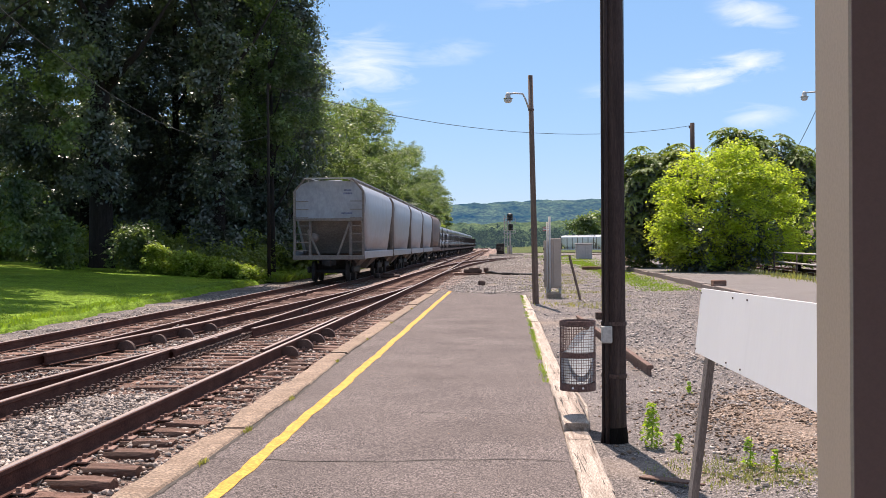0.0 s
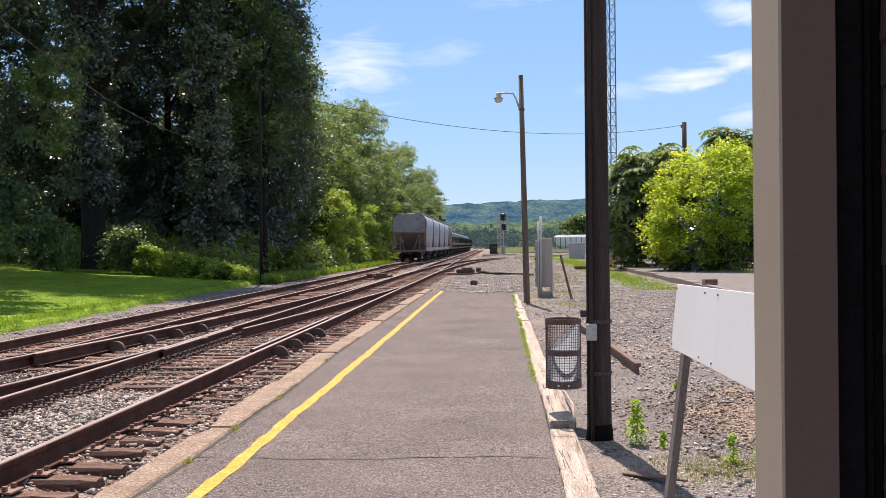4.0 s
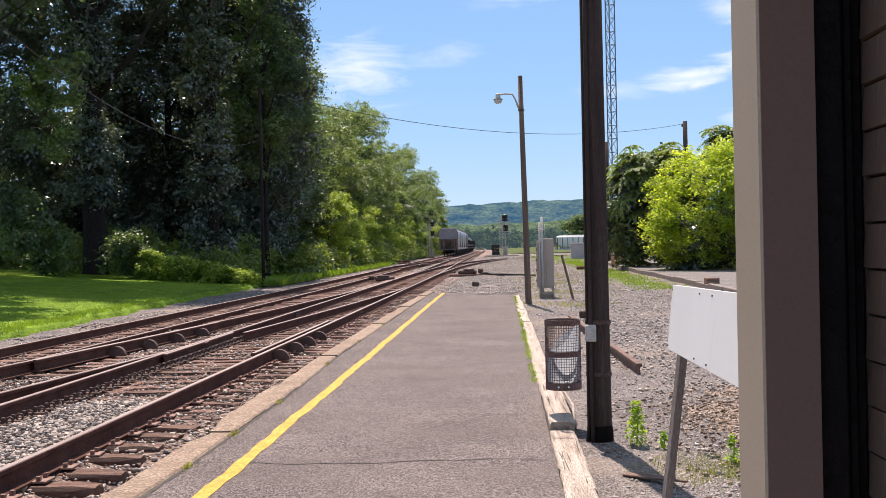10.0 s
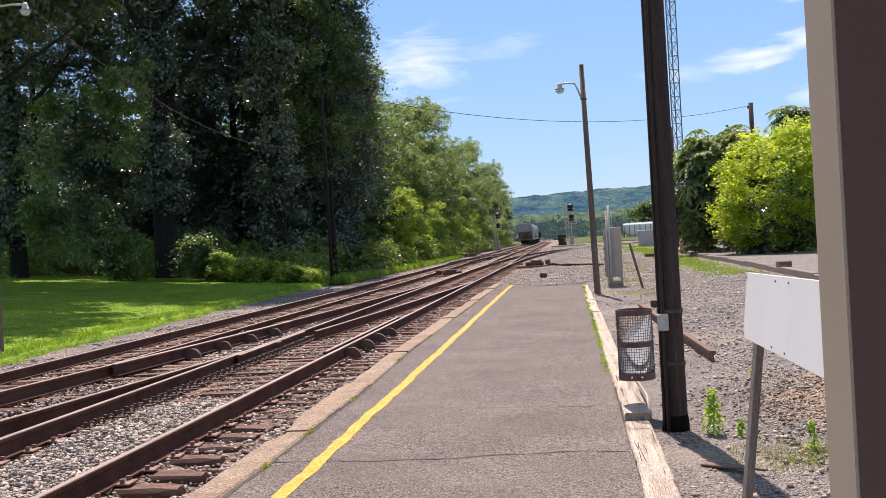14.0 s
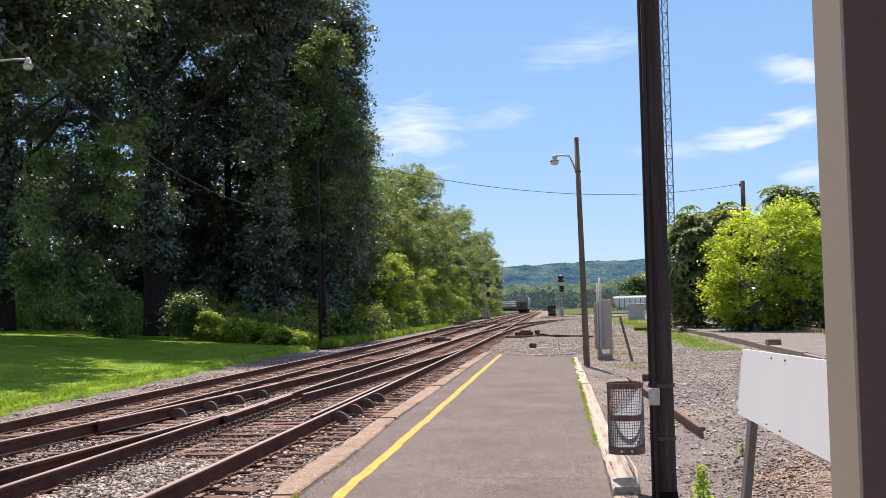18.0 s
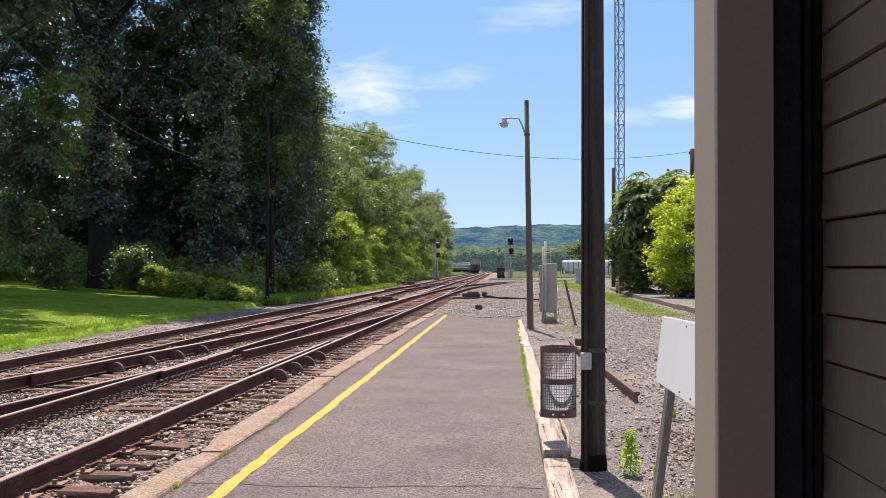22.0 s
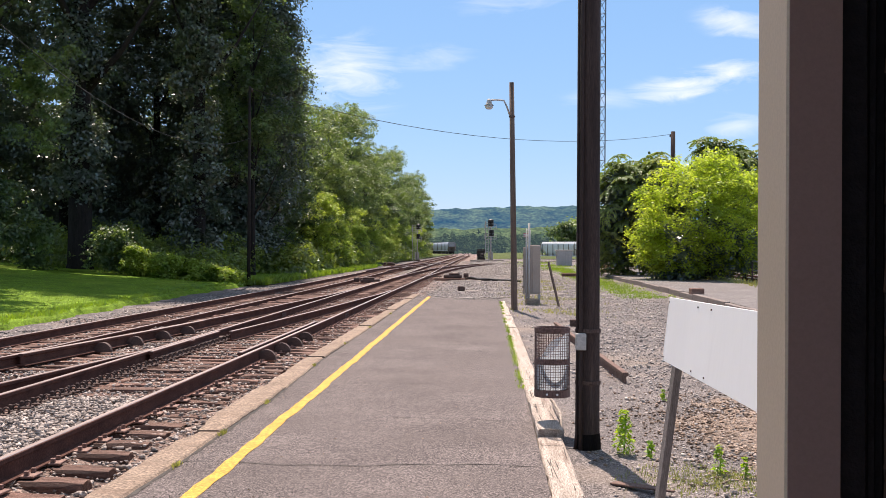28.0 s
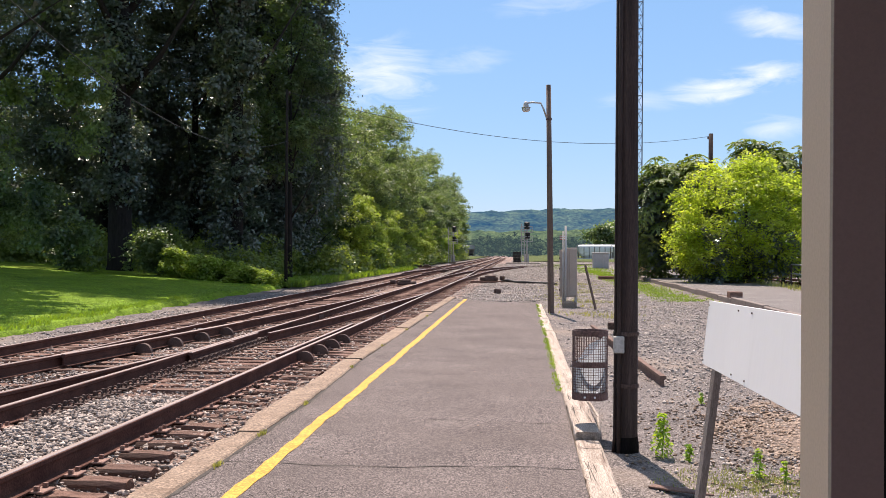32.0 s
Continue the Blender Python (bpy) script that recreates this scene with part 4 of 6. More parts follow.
tagged(new("ballast_stones", stones("ballast_stones", x, y, z, (0.011 + 0.032 * rng.random(len(x)) ** 1.8), "stone", rng)), "pale angular ballast stones between the rails", "stones", kind="stuff")
n = 15000
x, y = rng.uniform(-6.9, -2.62, n), 5 + 38 * rng.random(n) ** 1.2
keep = (smoothstep(9, 15, y) > rng.random(n)) | (np.abs(np.abs(x - b_x(y)) - G) < 0.28)
x, y = x[keep], y[keep]
tagged(new("rusty_stones", stones("rusty_stones", x, y, bed_z(x, y) + rng.uniform(0, 0.03, len(x)), rng.uniform(0.008, 0.024, len(x)), "rust_stone", rng)), "rust-stained small stones beside the rails", "stones", kind="stuff")
x, y = rng.uniform(-7.7, -5.3, 7000), 7 + 17 * rng.random(7000)
tagged(new("ballast_stones", stones("ballast_stones", x, y, bed_z(x, y) + rng.uniform(0.0, 0.04, 7000) + 0.13 * smoothstep(float(b_x(12)) - 1.7, float(b_x(12)) - 2.3, x) * (x > a_x(y) + 0.95), rng.uniform(0.018, 0.04, 7000), "stone", rng)), "ballast stones between the turnout's ties", "stones", kind="stuff")
x, y = scatter(34000, -13.4, -6.6, 8.0, 70, 1.35)
z = bed_z(x, y) + rng.uniform(-0.012, 0.03, len(x))
tagged(new("ballast_stones", stones("ballast_stones", x, y, z, rng.uniform(0.025, 0.05, len(x)), "stone", rng)), "grey ballast stones beside the far track", "stones", kind="stuff")
x, y = scatter(64000, 0.58, 6.2, 4.0, 40, 1.5)
keep = rng.random(len(x)) < 0.12 + 0.95 * smoothstep(1.0, 1.9, x - 0.02 * (y - 8) + 0.25 * wob(x, y, 0.7))
x, y = x[keep], y[keep]
tagged(new("gravel_stones", stones("gravel_stones", x, y, ground_z(x, y) + rng.uniform(-0.008, 0.012, len(x)), (0.005 + 0.022 * rng.random(len(x)) ** 2.2) * (1 + 0.35 * (y > 14)), "gravel_stone", rng)), "loose grey gravel stones", "stones", kind="stuff")
tagged(new("dirt_patch", sheet("dirt_patch", np.arange(1.0, 4.0, 0.06), np.arange(6.5, 15.5, 0.12), lambda x, y: ground_z(x, y) - 0.014 + 0.028 * np.exp(-((x - 2.25 - 0.1 * (y - 10)) / 0.6) ** 2 - ((y - 10.2) / 2.0) ** 2) + 0.008 * wob(x, y, 1.7) + 0.004 * wob(x, y, 5.0), "clay")),
       "patch of tan clay in the gravel", "dirt", kind="stuff")
x, y = rng.normal(2.25, 0.6, 6000), rng.normal(10.0, 1.25, 6000)
keep = x > 0.7
x, y = x[keep], y[keep]
tagged(new("brown_stones", stones("brown_stones", x, y, ground_z(x, y) + rng.uniform(0, 0.015, len(x)), 0.004 + 0.022 * rng.random(len(x)) ** 2.5, "dirt_stone", rng)), "patch of brown crushed stones and clay", "stones", kind="stuff")
x, y = scatter(9000, -3.2, 4.0, 36.3, 75, 1.5)
tagged(new("gravel_stones", stones("gravel_stones", x, y, np.maximum(ground_z(x, y), np.where(x < 2, bed_z(x, y), -9)) + 0.005, rng.uniform(0.02, 0.05, len(x)), "gravel_stone", rng)), "coarse stones past the platform's end", "stones", kind="stuff")

n = 12000
y = 75 + 85 * rng.random(n) ** 1.3
x = rng.uniform(-7.0, 5.0, n)
tagged(new("gravel_stones", stones("gravel_stones", x, y, np.maximum(ground_z(x, y), np.where(x < 2, bed_z(x, y), -9)) + 0.005, rng.uniform(0.04, 0.085, n), "gravel_stone", rng)), "coarse stones round the far switches", "stones", kind="stuff")

# station building at the camera's side
wall = thing("wall_station", "brown painted clapboard wall of the station building", "wall", kind="structure")
part("core", Build().box(0.482, 6.0, -9.0, 2.018, -0.3, 2.95), "channel", wall)
CLAP = Build()
prof = [(0.004, 0.0), (-0.006, 0.0012), (-0.0025, 0.0536), (0.004, 0.0548)]
for yy in (-9.0, 2.016):
    for px, pz in prof:
        CLAP.v.append((px, yy, pz))
CLAP.f += [(0, 1, 2, 3), (7, 6, 5, 4), (0, 4, 5, 1), (1, 5, 6, 2), (2, 6, 7, 3), (3, 7, 4, 0)]
CLAP = CLAP.mesh("clapboard", "siding")
for k in range(52):
    ob = new("clapboard", CLAP)
    ob.parent = wall
    ob.matrix_basis = pose(0.477 + 0.0012 * math.sin(k * 2.7), 0, 0.0165 + k * 0.0563)
post = thing("corner_post", "taupe painted corner post beside dark trim", "post", kind="structure")
part("post_face", Build().box(0.338, 0.35, 1.983, 2.133, 0.0, 2.95, c=0.003), "post", post, "taupe painted post board")
part("post_side", Build().box(0.3405, 0.4055, 1.979, 1.982, 0.0, 2.95).box(0.3505, 0.4055, 1.9821, 2.12, 0.0, 2.95), "brown_face", post, "darker brown side of the post")
part("trim", Build().box(0.407, 0.443, 1.992, 2.125, 0.0, 2.95, c=0.003), "channel", post, "trim strip, colour blackened for the shade of its recess")
part("trim", Build().box(0.445, 0.458, 2.004, 2.12, 0.0, 2.95, c=0.003), "channel", post, "trim strip, colour blackened for the shade of its recess")
part("trim", Build().box(0.46, 0.474, 2.021, 2.12, 0.0, 2.95, c=0.003), "channel", post, "trim strip, colour blackened for the shade of its recess")
part("infill", Build().box(0.475, 6.0, 2.023, 2.115, 0.0, 2.95), "wall_in", post)
tagged(new("roof_station", Build().box(-0.25, 6.6, -9.4, 2.3, 2.955, 3.1, c=0.02).mesh("roof_station", "roof")), "flat dark roof of the station building", "roof", kind="structure")

# ---- trees and plants ----


def crown_blobs(rng, n, rx, ry, z0, z1, size, taper=0.6):
    z = rng.uniform(0, 1, n)
    a = rng.uniform(0, 2 * np.pi, n)
    prof = np.sin(np.pi * np.clip(0.12 + 0.8 * z, 0, 1)) ** taper
    r = np.sqrt(rng.uniform(0.15, 1, n)) * prof
    c = np.stack([rx * r * np.cos(a), ry * r * np.sin(a), z0 + (z1 - z0) * z], 1)
    return c, size * rng.uniform(0.55, 1.25, n)


def dome_blobs(rng, n, reach, z_wide, z_top, size):
    """Clumps over the outside of a broad dome, narrowing again below its widest height."""
    d = rng.normal(size=(n, 3))
    d /= np.linalg.norm(d, axis=1, keepdims=True)
    d[:, 2] = np.where(d[:, 2] < -0.93, -d[:, 2], d[:, 2])
    k = rng.uniform(0.62, 1.0, (n, 1)) ** 0.6
    up = np.where(d[:, 2] > 0, z_top - z_wide, z_wide)
    c = np.stack([d[:, 0] * reach, d[:, 1] * reach, d[:, 2] * up], 1) * k
    c[:, 2] += z_wide
    return c, size * rng.uniform(0.55, 1.25, n)


def limbs(b, rng, height, girth, z_split, n, reach, lean=(0, 0)):
    top = Vector((lean[0], lean[1], height * 0.8))
    b.tube([(0, 0, -0.6), (0, 0, 0.3), (lean[0] * 0.3, lean[1] * 0.3, z_split), tuple(top)], [girth * 1.35, girth, girth * 0.72, girth * 0.1], 10)
    for i in range(n):
        z = z_split * 0.8 + (height * 0.7 - z_split * 0.8) * i / n
        a = i * 2.4 + rng.uniform(-0.5, 0.5)
        r = reach * (1 - 0.55 * i / n)
        p0 = Vector((lean[0] * z / height, lean[1] * z / height, z))
        mid = p0 + Vector((math.cos(a) * r * 0.5, math.sin(a) * r * 0.5, height * 0.07))
        end = p0 + Vector((math.cos(a) * r, math.sin(a) * r, height * 0.17))
        b.tube([p0, mid, end], [girth * 0.4, girth * 0.22, girth * 0.05], 6)


def tree(x, y, z, height, reach, z0, girth, n_blob, blob, n_leaf, leaf, mat, seed, label, category="tree", name="tree", taper=0.6, group="", spray=None, per=26, up=0.5, cap=0.0, dome=None):
    rng = np.random.default_rng(seed)
    t = thing(name, label, category, pose(x, y, z), group)
    b = smooth(Build())
    limbs(b, rng, height, girth, max(z0 * 0.7, 0.6), 9, reach * 0.8)
    part("trunk", b, "bark", t, "rough dark bark")
    c, r = dome_blobs(rng, n_blob, reach, dome, height - blob * 0.5, blob) if dome else crown_blobs(rng, n_blob, reach, reach, z0, height - blob * 0.5, blob, taper)
    v, f = blob_leaves(c, r, n_leaf, leaf, rng, spray=spray, per=per, up=up, cap=cap)
    part("crown", mesh_np("crown", v, f, mat), mat, t)
    return t


# shade trees on the lawn, against the sun: high crowns on bare trunks, a dense dark row behind them
for i, (x, y, h, r, z0, g, nl) in enumerate(((-22.5, 61.5, 33, 6.0, 17.0, 0.7, 60000), (-16.4, 63.5, 36, 5.0, 19.0, 0.4, 60000), (-30.5, 60, 32, 6.6, 15.0, 0.5, 50000),
                                          (-17.3, 76, 25, 4.3, 0.9, 0.5, 100000), (-22.6, 76, 26, 5.2, 0.8, 0.5, 90000), (-28.6, 75, 26, 6.4, 0.8, 0.5, 80000),
                                          (-36, 74, 26, 7.5, 0.8, 0.5, 60000), (-19.5, 84, 24, 5.0, 0.8, 0.4, 30000))):
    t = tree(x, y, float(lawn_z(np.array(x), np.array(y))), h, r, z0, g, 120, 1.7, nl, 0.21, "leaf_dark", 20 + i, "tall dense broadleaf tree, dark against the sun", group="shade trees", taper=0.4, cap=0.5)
    # Invented dark leaves cover the trunks, which would stand out pale in the shade.
    if z0 > 10:
        rng = np.random.default_rng(140 + i)
        a, zz = rng.uniform(0, 6.28, 46), rng.uniform(4.2 if i == 0 else 1.5, z0, 46)
        v, f = blob_leaves(np.stack([np.cos(a) * 0.7, np.sin(a) * 0.5 - 0.4, zz], 1), rng.uniform(0.5, 1.0, 46), 15000, 0.2, rng, spray=0.5)
        part("trunk_growth", mesh_np("trunk_growth", v, f, "leaf_dark"), "leaf_dark", t, "added dark leaves that hide the bare trunk")
near_z = float(lawn_z(np.array(-24.6), np.array(40.5)))
near_tree = tree(-24.6, 40.5, near_z, 23, 9.9, 11.2, 0.4, 150, 1.9, 130000, 0.26, "leaf_dark", 33, "broad spreading tree with paler low branches over the lawn", group="shade trees", taper=0.4)
rng = np.random.default_rng(133)
# Low branches swap the crown's dark leaf for a paler one, painted as sunlit.
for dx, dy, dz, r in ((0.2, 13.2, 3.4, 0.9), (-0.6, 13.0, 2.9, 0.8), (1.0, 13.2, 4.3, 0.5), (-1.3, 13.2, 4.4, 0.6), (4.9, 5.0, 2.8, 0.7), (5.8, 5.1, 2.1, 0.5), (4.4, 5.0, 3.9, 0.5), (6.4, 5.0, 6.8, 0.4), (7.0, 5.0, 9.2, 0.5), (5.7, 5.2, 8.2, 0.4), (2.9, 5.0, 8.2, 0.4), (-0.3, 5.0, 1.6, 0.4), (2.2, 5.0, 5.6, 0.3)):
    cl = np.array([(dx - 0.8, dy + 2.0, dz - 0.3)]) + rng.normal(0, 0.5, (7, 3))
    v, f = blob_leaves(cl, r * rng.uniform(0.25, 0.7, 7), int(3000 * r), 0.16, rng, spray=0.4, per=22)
    part("leaves", mesh_np("leaves", v, f, "leaf_mid"), "leaf_mid", near_tree, "low branch in paler leaves that stand in for sunlight")

# Added tree: its paler leaf colour paints the sunlit edge of the dark crowns.
tree(-14.7, 70, -0.2, 20, 2.5, 6.5, 0.2, 40, 1.1, 20000, 0.19, "leaf_mid", 36, "slender pale-leaved tree added as the dark trees' sunlit edge", group="shade trees", taper=0.4, spray=0.45, per=22, up=0.7)
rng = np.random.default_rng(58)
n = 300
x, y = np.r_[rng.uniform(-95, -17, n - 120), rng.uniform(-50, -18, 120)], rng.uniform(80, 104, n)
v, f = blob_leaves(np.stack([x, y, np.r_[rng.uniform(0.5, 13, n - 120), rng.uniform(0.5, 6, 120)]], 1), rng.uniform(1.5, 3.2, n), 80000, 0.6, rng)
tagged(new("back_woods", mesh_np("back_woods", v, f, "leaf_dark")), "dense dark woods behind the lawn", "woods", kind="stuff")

# the line of woodland along the track
LINE = []
rng = np.random.default_rng(40)
y = 82.0
k = 0
while y < 305:
    h = 15.8 + 1.5 * math.sin(k * 1.9)
    x = -17.0 - 0.8 * math.sin(k * 2.3) - 0.008 * (y - 80)
    LINE.append((x, y, h))
    y += 9.0 if y < 140 else 12.0
    k += 1
makers = []
for i in range(5):
    t = tree(LINE[i][0], LINE[i][1], -0.2, LINE[i][2], 4.0, 1.2, 0.22, 34, 1.6, 26000, 0.19, "leaf_mid", 60 + i, "sunlit green broadleaf tree in a woodland edge", group="woodland edge", taper=0.35, spray=0.4, per=22, up=0.8, cap=0.8)
    makers.append(t)
for i, (x, y, h) in enumerate(LINE[5:]):
    copy_thing(makers[i % 5], pose(x, y, -0.2, 0, 0, i * 67) @ Matrix.Scale(1.06 + 0.04 * math.sin(i * 1.3), 4))
saplings = []
for i, (x, y, h, r) in enumerate(((-14.1, 91, 6.4, 2.3), (-13.9, 99, 4.6, 2.0), (-14.4, 107, 7.2, 2.4))):
    saplings.append(tree(x, y, -0.4, h, r, 0.9, 0.08, 26, 0.8, 11000, 0.15, "leaf_edge", 160 + i, "bright young tree at the edge of the woods", group="young trees", taper=0.4, spray=0.34, per=24, up=0.9, cap=0.7))
for i, q in enumerate((118, 131, 139, 152, 163, 180, 196, 210, 232)):
    copy_thing(saplings[(i * 2 + 1) % 3], pose(-14.0 - 0.5 * math.sin(i * 1.7) - 0.008 * (q - 80), q, -0.4, 0, 0, i * 83))
for i in range(9):
    copy_thing(makers[(i * 2) % 5], pose(-24 - 3 * math.sin(i * 2.2), 95 + i * 22, 0.4, 0, 0, i * 51))


def thicket(name, label, xs, ys, zs, rr, n_leaf, leaf, mat, seed, flat=0.8):
    rng = np.random.default_rng(seed)
    v, f = blob_leaves(np.stack([xs, ys, zs], 1), rr, n_leaf, leaf, rng, flat)
    return tagged(new(name, mesh_np(name, v, f, mat)), label, "bushes", kind="stuff")


rng = np.random.default_rng(77)
n = 130
x = rng.uniform(-18.6, -12.9, n)
y = 57.3 + rng.uniform(-1.0, 1.4, n)
z = lawn_z(x, y) + rng.uniform(0.05, 1.0, n) * np.interp(x, [-18.6, -17, -15, -13], [1.35, 1.15, 0.85, 0.4])
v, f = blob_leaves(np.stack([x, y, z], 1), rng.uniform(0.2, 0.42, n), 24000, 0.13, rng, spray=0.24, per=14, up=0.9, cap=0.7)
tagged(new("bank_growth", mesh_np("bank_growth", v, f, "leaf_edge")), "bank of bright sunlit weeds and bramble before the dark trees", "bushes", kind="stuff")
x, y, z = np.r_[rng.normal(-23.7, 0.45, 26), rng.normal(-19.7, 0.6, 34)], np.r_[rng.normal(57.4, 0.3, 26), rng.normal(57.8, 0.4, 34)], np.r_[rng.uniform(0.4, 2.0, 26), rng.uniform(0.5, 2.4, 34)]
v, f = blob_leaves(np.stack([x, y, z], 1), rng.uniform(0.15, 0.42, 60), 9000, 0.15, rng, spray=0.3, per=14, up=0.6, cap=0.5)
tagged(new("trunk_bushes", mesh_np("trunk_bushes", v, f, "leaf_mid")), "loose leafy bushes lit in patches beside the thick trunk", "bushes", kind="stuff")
rng = np.random.default_rng(70)
n = 150
x = rng.uniform(-36, -14.5, n)
y = 62 + rng.uniform(-2, 9, n) + 0.15 * (-14 - x)
thicket("undergrowth", "leafy green undergrowth at the foot of the trees", x, y, lawn_z(x, y) + rng.uniform(0.2, 2.2, n) * (0.5 + 0.5 * (y > 66)), rng.uniform(0.5, 1.3, n), 60000, 0.17, "leaf_brush", 71)
n = 160
y = 74 + 200 * rng.random(n) ** 1.5
x = -12.9 - rng.uniform(0, 2.2, n) - 0.006 * (y - 80)
thicket("undergrowth", "tangled green bushes along the track side", x, y, rng.uniform(0.1, 1.6, n), rng.uniform(0.5, 1.2, n), 30000, 0.26, "leaf_brush", 72)

# bright shrub and darker trees beyond the path
shrub = tree(10.45, 54.2, -0.1, 6.35, 3.6, 0.5, 0.16, 210, 0.66, 42000, 0.13, "leaf_bright", 81, "round yellow-green shrub in full sun", "shrub", "shrub", spray=0.3, per=20, up=0.9, cap=0.6, dome=2.6)
rng = np.random.default_rng(85)
# Low core in the dark leaf colour, painting shade into the shrub.
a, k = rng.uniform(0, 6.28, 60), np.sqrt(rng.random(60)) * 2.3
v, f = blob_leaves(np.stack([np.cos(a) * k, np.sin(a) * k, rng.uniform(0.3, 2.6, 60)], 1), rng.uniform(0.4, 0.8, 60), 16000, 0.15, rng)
part("inner_leaves", mesh_np("inner_leaves", v, f, "leaf_dark"), "leaf_dark", shrub, "inner leaves, coloured dark in place of shade")
tree(10.0, 70, -0.1, 7.0, 2.6, 0.3, 0.16, 46, 0.9, 22000, 0.22, "leaf_mid", 84, "green tree behind the shrub", group="trees by the path", taper=0.4)
for i, (x, y, h) in enumerate(((21, 300, 9.0), (27, 308, 11.0), (33, 296, 10.5), (40, 290, 11.5), (47, 280, 11))):
    tree(x, y, -0.3, h, 4.2, 0.6, 0.2, 36, 1.6, 7000, 0.6, "leaf_mid", 90 + i, "round green tree by the yard", group="yard trees", taper=0.4)

# sumac-like trees: rosettes of long feathery leaves on every branch tip


def sumac(x, y, h, reach, z_wide, n, fill, seed, label):
    rng = np.random.default_rng(seed)
    t = thing("sumac", label, "tree", pose(x, y, -0.1), "feathery trees")
    b = smooth(Build())
    limbs(b, rng, h, 0.1, 1.0, 8, reach * 0.75)
    part("trunk", b, "bark", t, "thin dark trunk and branches")
    c, r = dome_blobs(rng, n, reach, z_wide, h - 0.25, 0.5)
    pos, nrm = [], []
    u = np.linspace(0.12, 1, 11)
    for k in range(n):
        axis = (c[k] - np.array([0, 0, z_wide])) / reach * 0.8 + np.array([0, 0, 0.6]) + rng.normal(0, 0.3, 3)
        axis /= np.linalg.norm(axis)
        ea = np.cross(axis, [0.3, 1, 0.2])
        ea /= np.linalg.norm(ea)
        eb = np.cross(axis, ea)
        L = rng.uniform(0.5, 0.85)
        for a in np.arange(0, 6.28, 0.8) + rng.uniform(0, 0.7):
            e = ea * math.cos(a) + eb * math.sin(a)
            mid = c[k] + e * L * u[:, None] + np.outer(0.45 * u - 0.25 * u ** 2, axis) * L + np.outer(-0.5 * u ** 2, [0, 0, 1]) * L
            side = np.cross(axis, e) * 0.12
            for sg in (-1, 1):
                pos.append(mid + side * sg * (1.15 - u)[:, None])
                nrm.append(np.tile(axis + e * 0.3, (len(u), 1)))
    pos, nrm = np.concatenate(pos), np.concatenate(nrm)
    v, f = leaf_quads(pos, nrm + rng.normal(0, 0.22, pos.shape), 0.15, rng)
    part("fronds", mesh_np("fronds", v, f, "leaf_brush"), "leaf_brush", t, "rosettes of long feathery leaves")
    # Filling leaves take the dark colour as painted shade behind the fronds.
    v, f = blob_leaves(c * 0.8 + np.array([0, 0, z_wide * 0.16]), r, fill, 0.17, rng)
    part("inner_leaves", mesh_np("inner_leaves", v, f, "leaf_dark"), "leaf_dark", t, "inner leaves, coloured dark in place of shade")


for k, (x, y, h, r, zw, n, fill) in enumerate(((7.6, 63.5, 7.3, 1.8, 3.6, 110, 12000), (9.5, 63.0, 7.4, 1.6, 3.6, 90, 9000), (12.0, 60.5, 8.0, 1.7, 4.8, 70, 5000), (13.6, 60.5, 7.9, 1.8, 4.6, 70, 5000), (15.2, 60, 7.0, 1.6, 4.0, 60, 5000))):
    sumac(x, y, h, r, zw, n, fill, 180 + k, "dark green sumac-like tree with feathery leaves beyond the path")

# valley trees
rng = np.random.default_rng(95)
n = 240
x = rng.uniform(-120, 190, n)
y = rng.uniform(470, 640, n)
# These crowns take the same glowing haze from hill_near.
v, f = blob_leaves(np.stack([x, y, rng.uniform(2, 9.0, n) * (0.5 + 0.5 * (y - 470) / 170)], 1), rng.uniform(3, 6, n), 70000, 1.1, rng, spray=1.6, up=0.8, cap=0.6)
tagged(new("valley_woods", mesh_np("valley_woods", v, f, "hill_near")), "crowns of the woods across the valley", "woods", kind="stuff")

# grass
rng = np.random.default_rng(100)
n = 22000
y = 14 + 60 * rng.random(n) ** 1.3
x = lawn_edge(y) - 0.05 - np.abs(rng.normal(0, 0.35, n)) - 9 * rng.random(n) ** 4
tagged(new("grass", blades("grass", x, y, lawn_z(x, y) - 0.01, np.where(x > lawn_edge(y) - 0.6, 0.08, 0.04), "grass", rng, 0.015)), "longer grass at the lawn's edge", "grass", kind="stuff")
n = 16000
y = 58 + 60 * rng.random(n) ** 1.4
x = -11.5 - np.abs(rng.normal(0, 1.0, n))
tagged(new("grass", blades("grass", x, y, -0.42 + 0 * x, 0.32, "grass", rng, 0.03)), "tall bright grass beside the far track", "grass", kind="stuff")
n = 4200
y = rng.uniform(12.5, 32.5, n)
x = rng.normal(0.345, 0.022, n)
keep = wob(y * 2, y) > -0.15
tagged(new("grass", blades("grass", x[keep], y[keep], 0 * x[keep] - 0.02, 0.04, "grass", rng, 0.004)), "grass growing in the platform joint", "grass", kind="stuff")
n = 2200
x, y = rng.normal(1.55, 0.32, n), rng.normal(8.1, 0.25, n)
keep = x > 0.8
tagged(new("grass", blades("grass", x[keep], y[keep], ground_z(x[keep], y[keep]) - 0.01, 0.03, "dry_grass", rng, 0.004)), "thin dry grass in the gravel", "grass", kind="stuff")
n = 9500
y = rng.uniform(36, 100, n)
x = 5.15 + rng.normal(0, 0.5, n) + 0.01 * (y - 36)
tagged(new("grass", blades("grass", x, y, ground_z(x, y) - 0.01, 0.06, "grass", rng, 0.018)), "grass strip beside the path's kerb", "grass", kind="stuff")
n = 5000
y = rng.uniform(26, 60, n)
x = rng.normal(1.8, 0.8, n) + 0.02 * (y - 26)
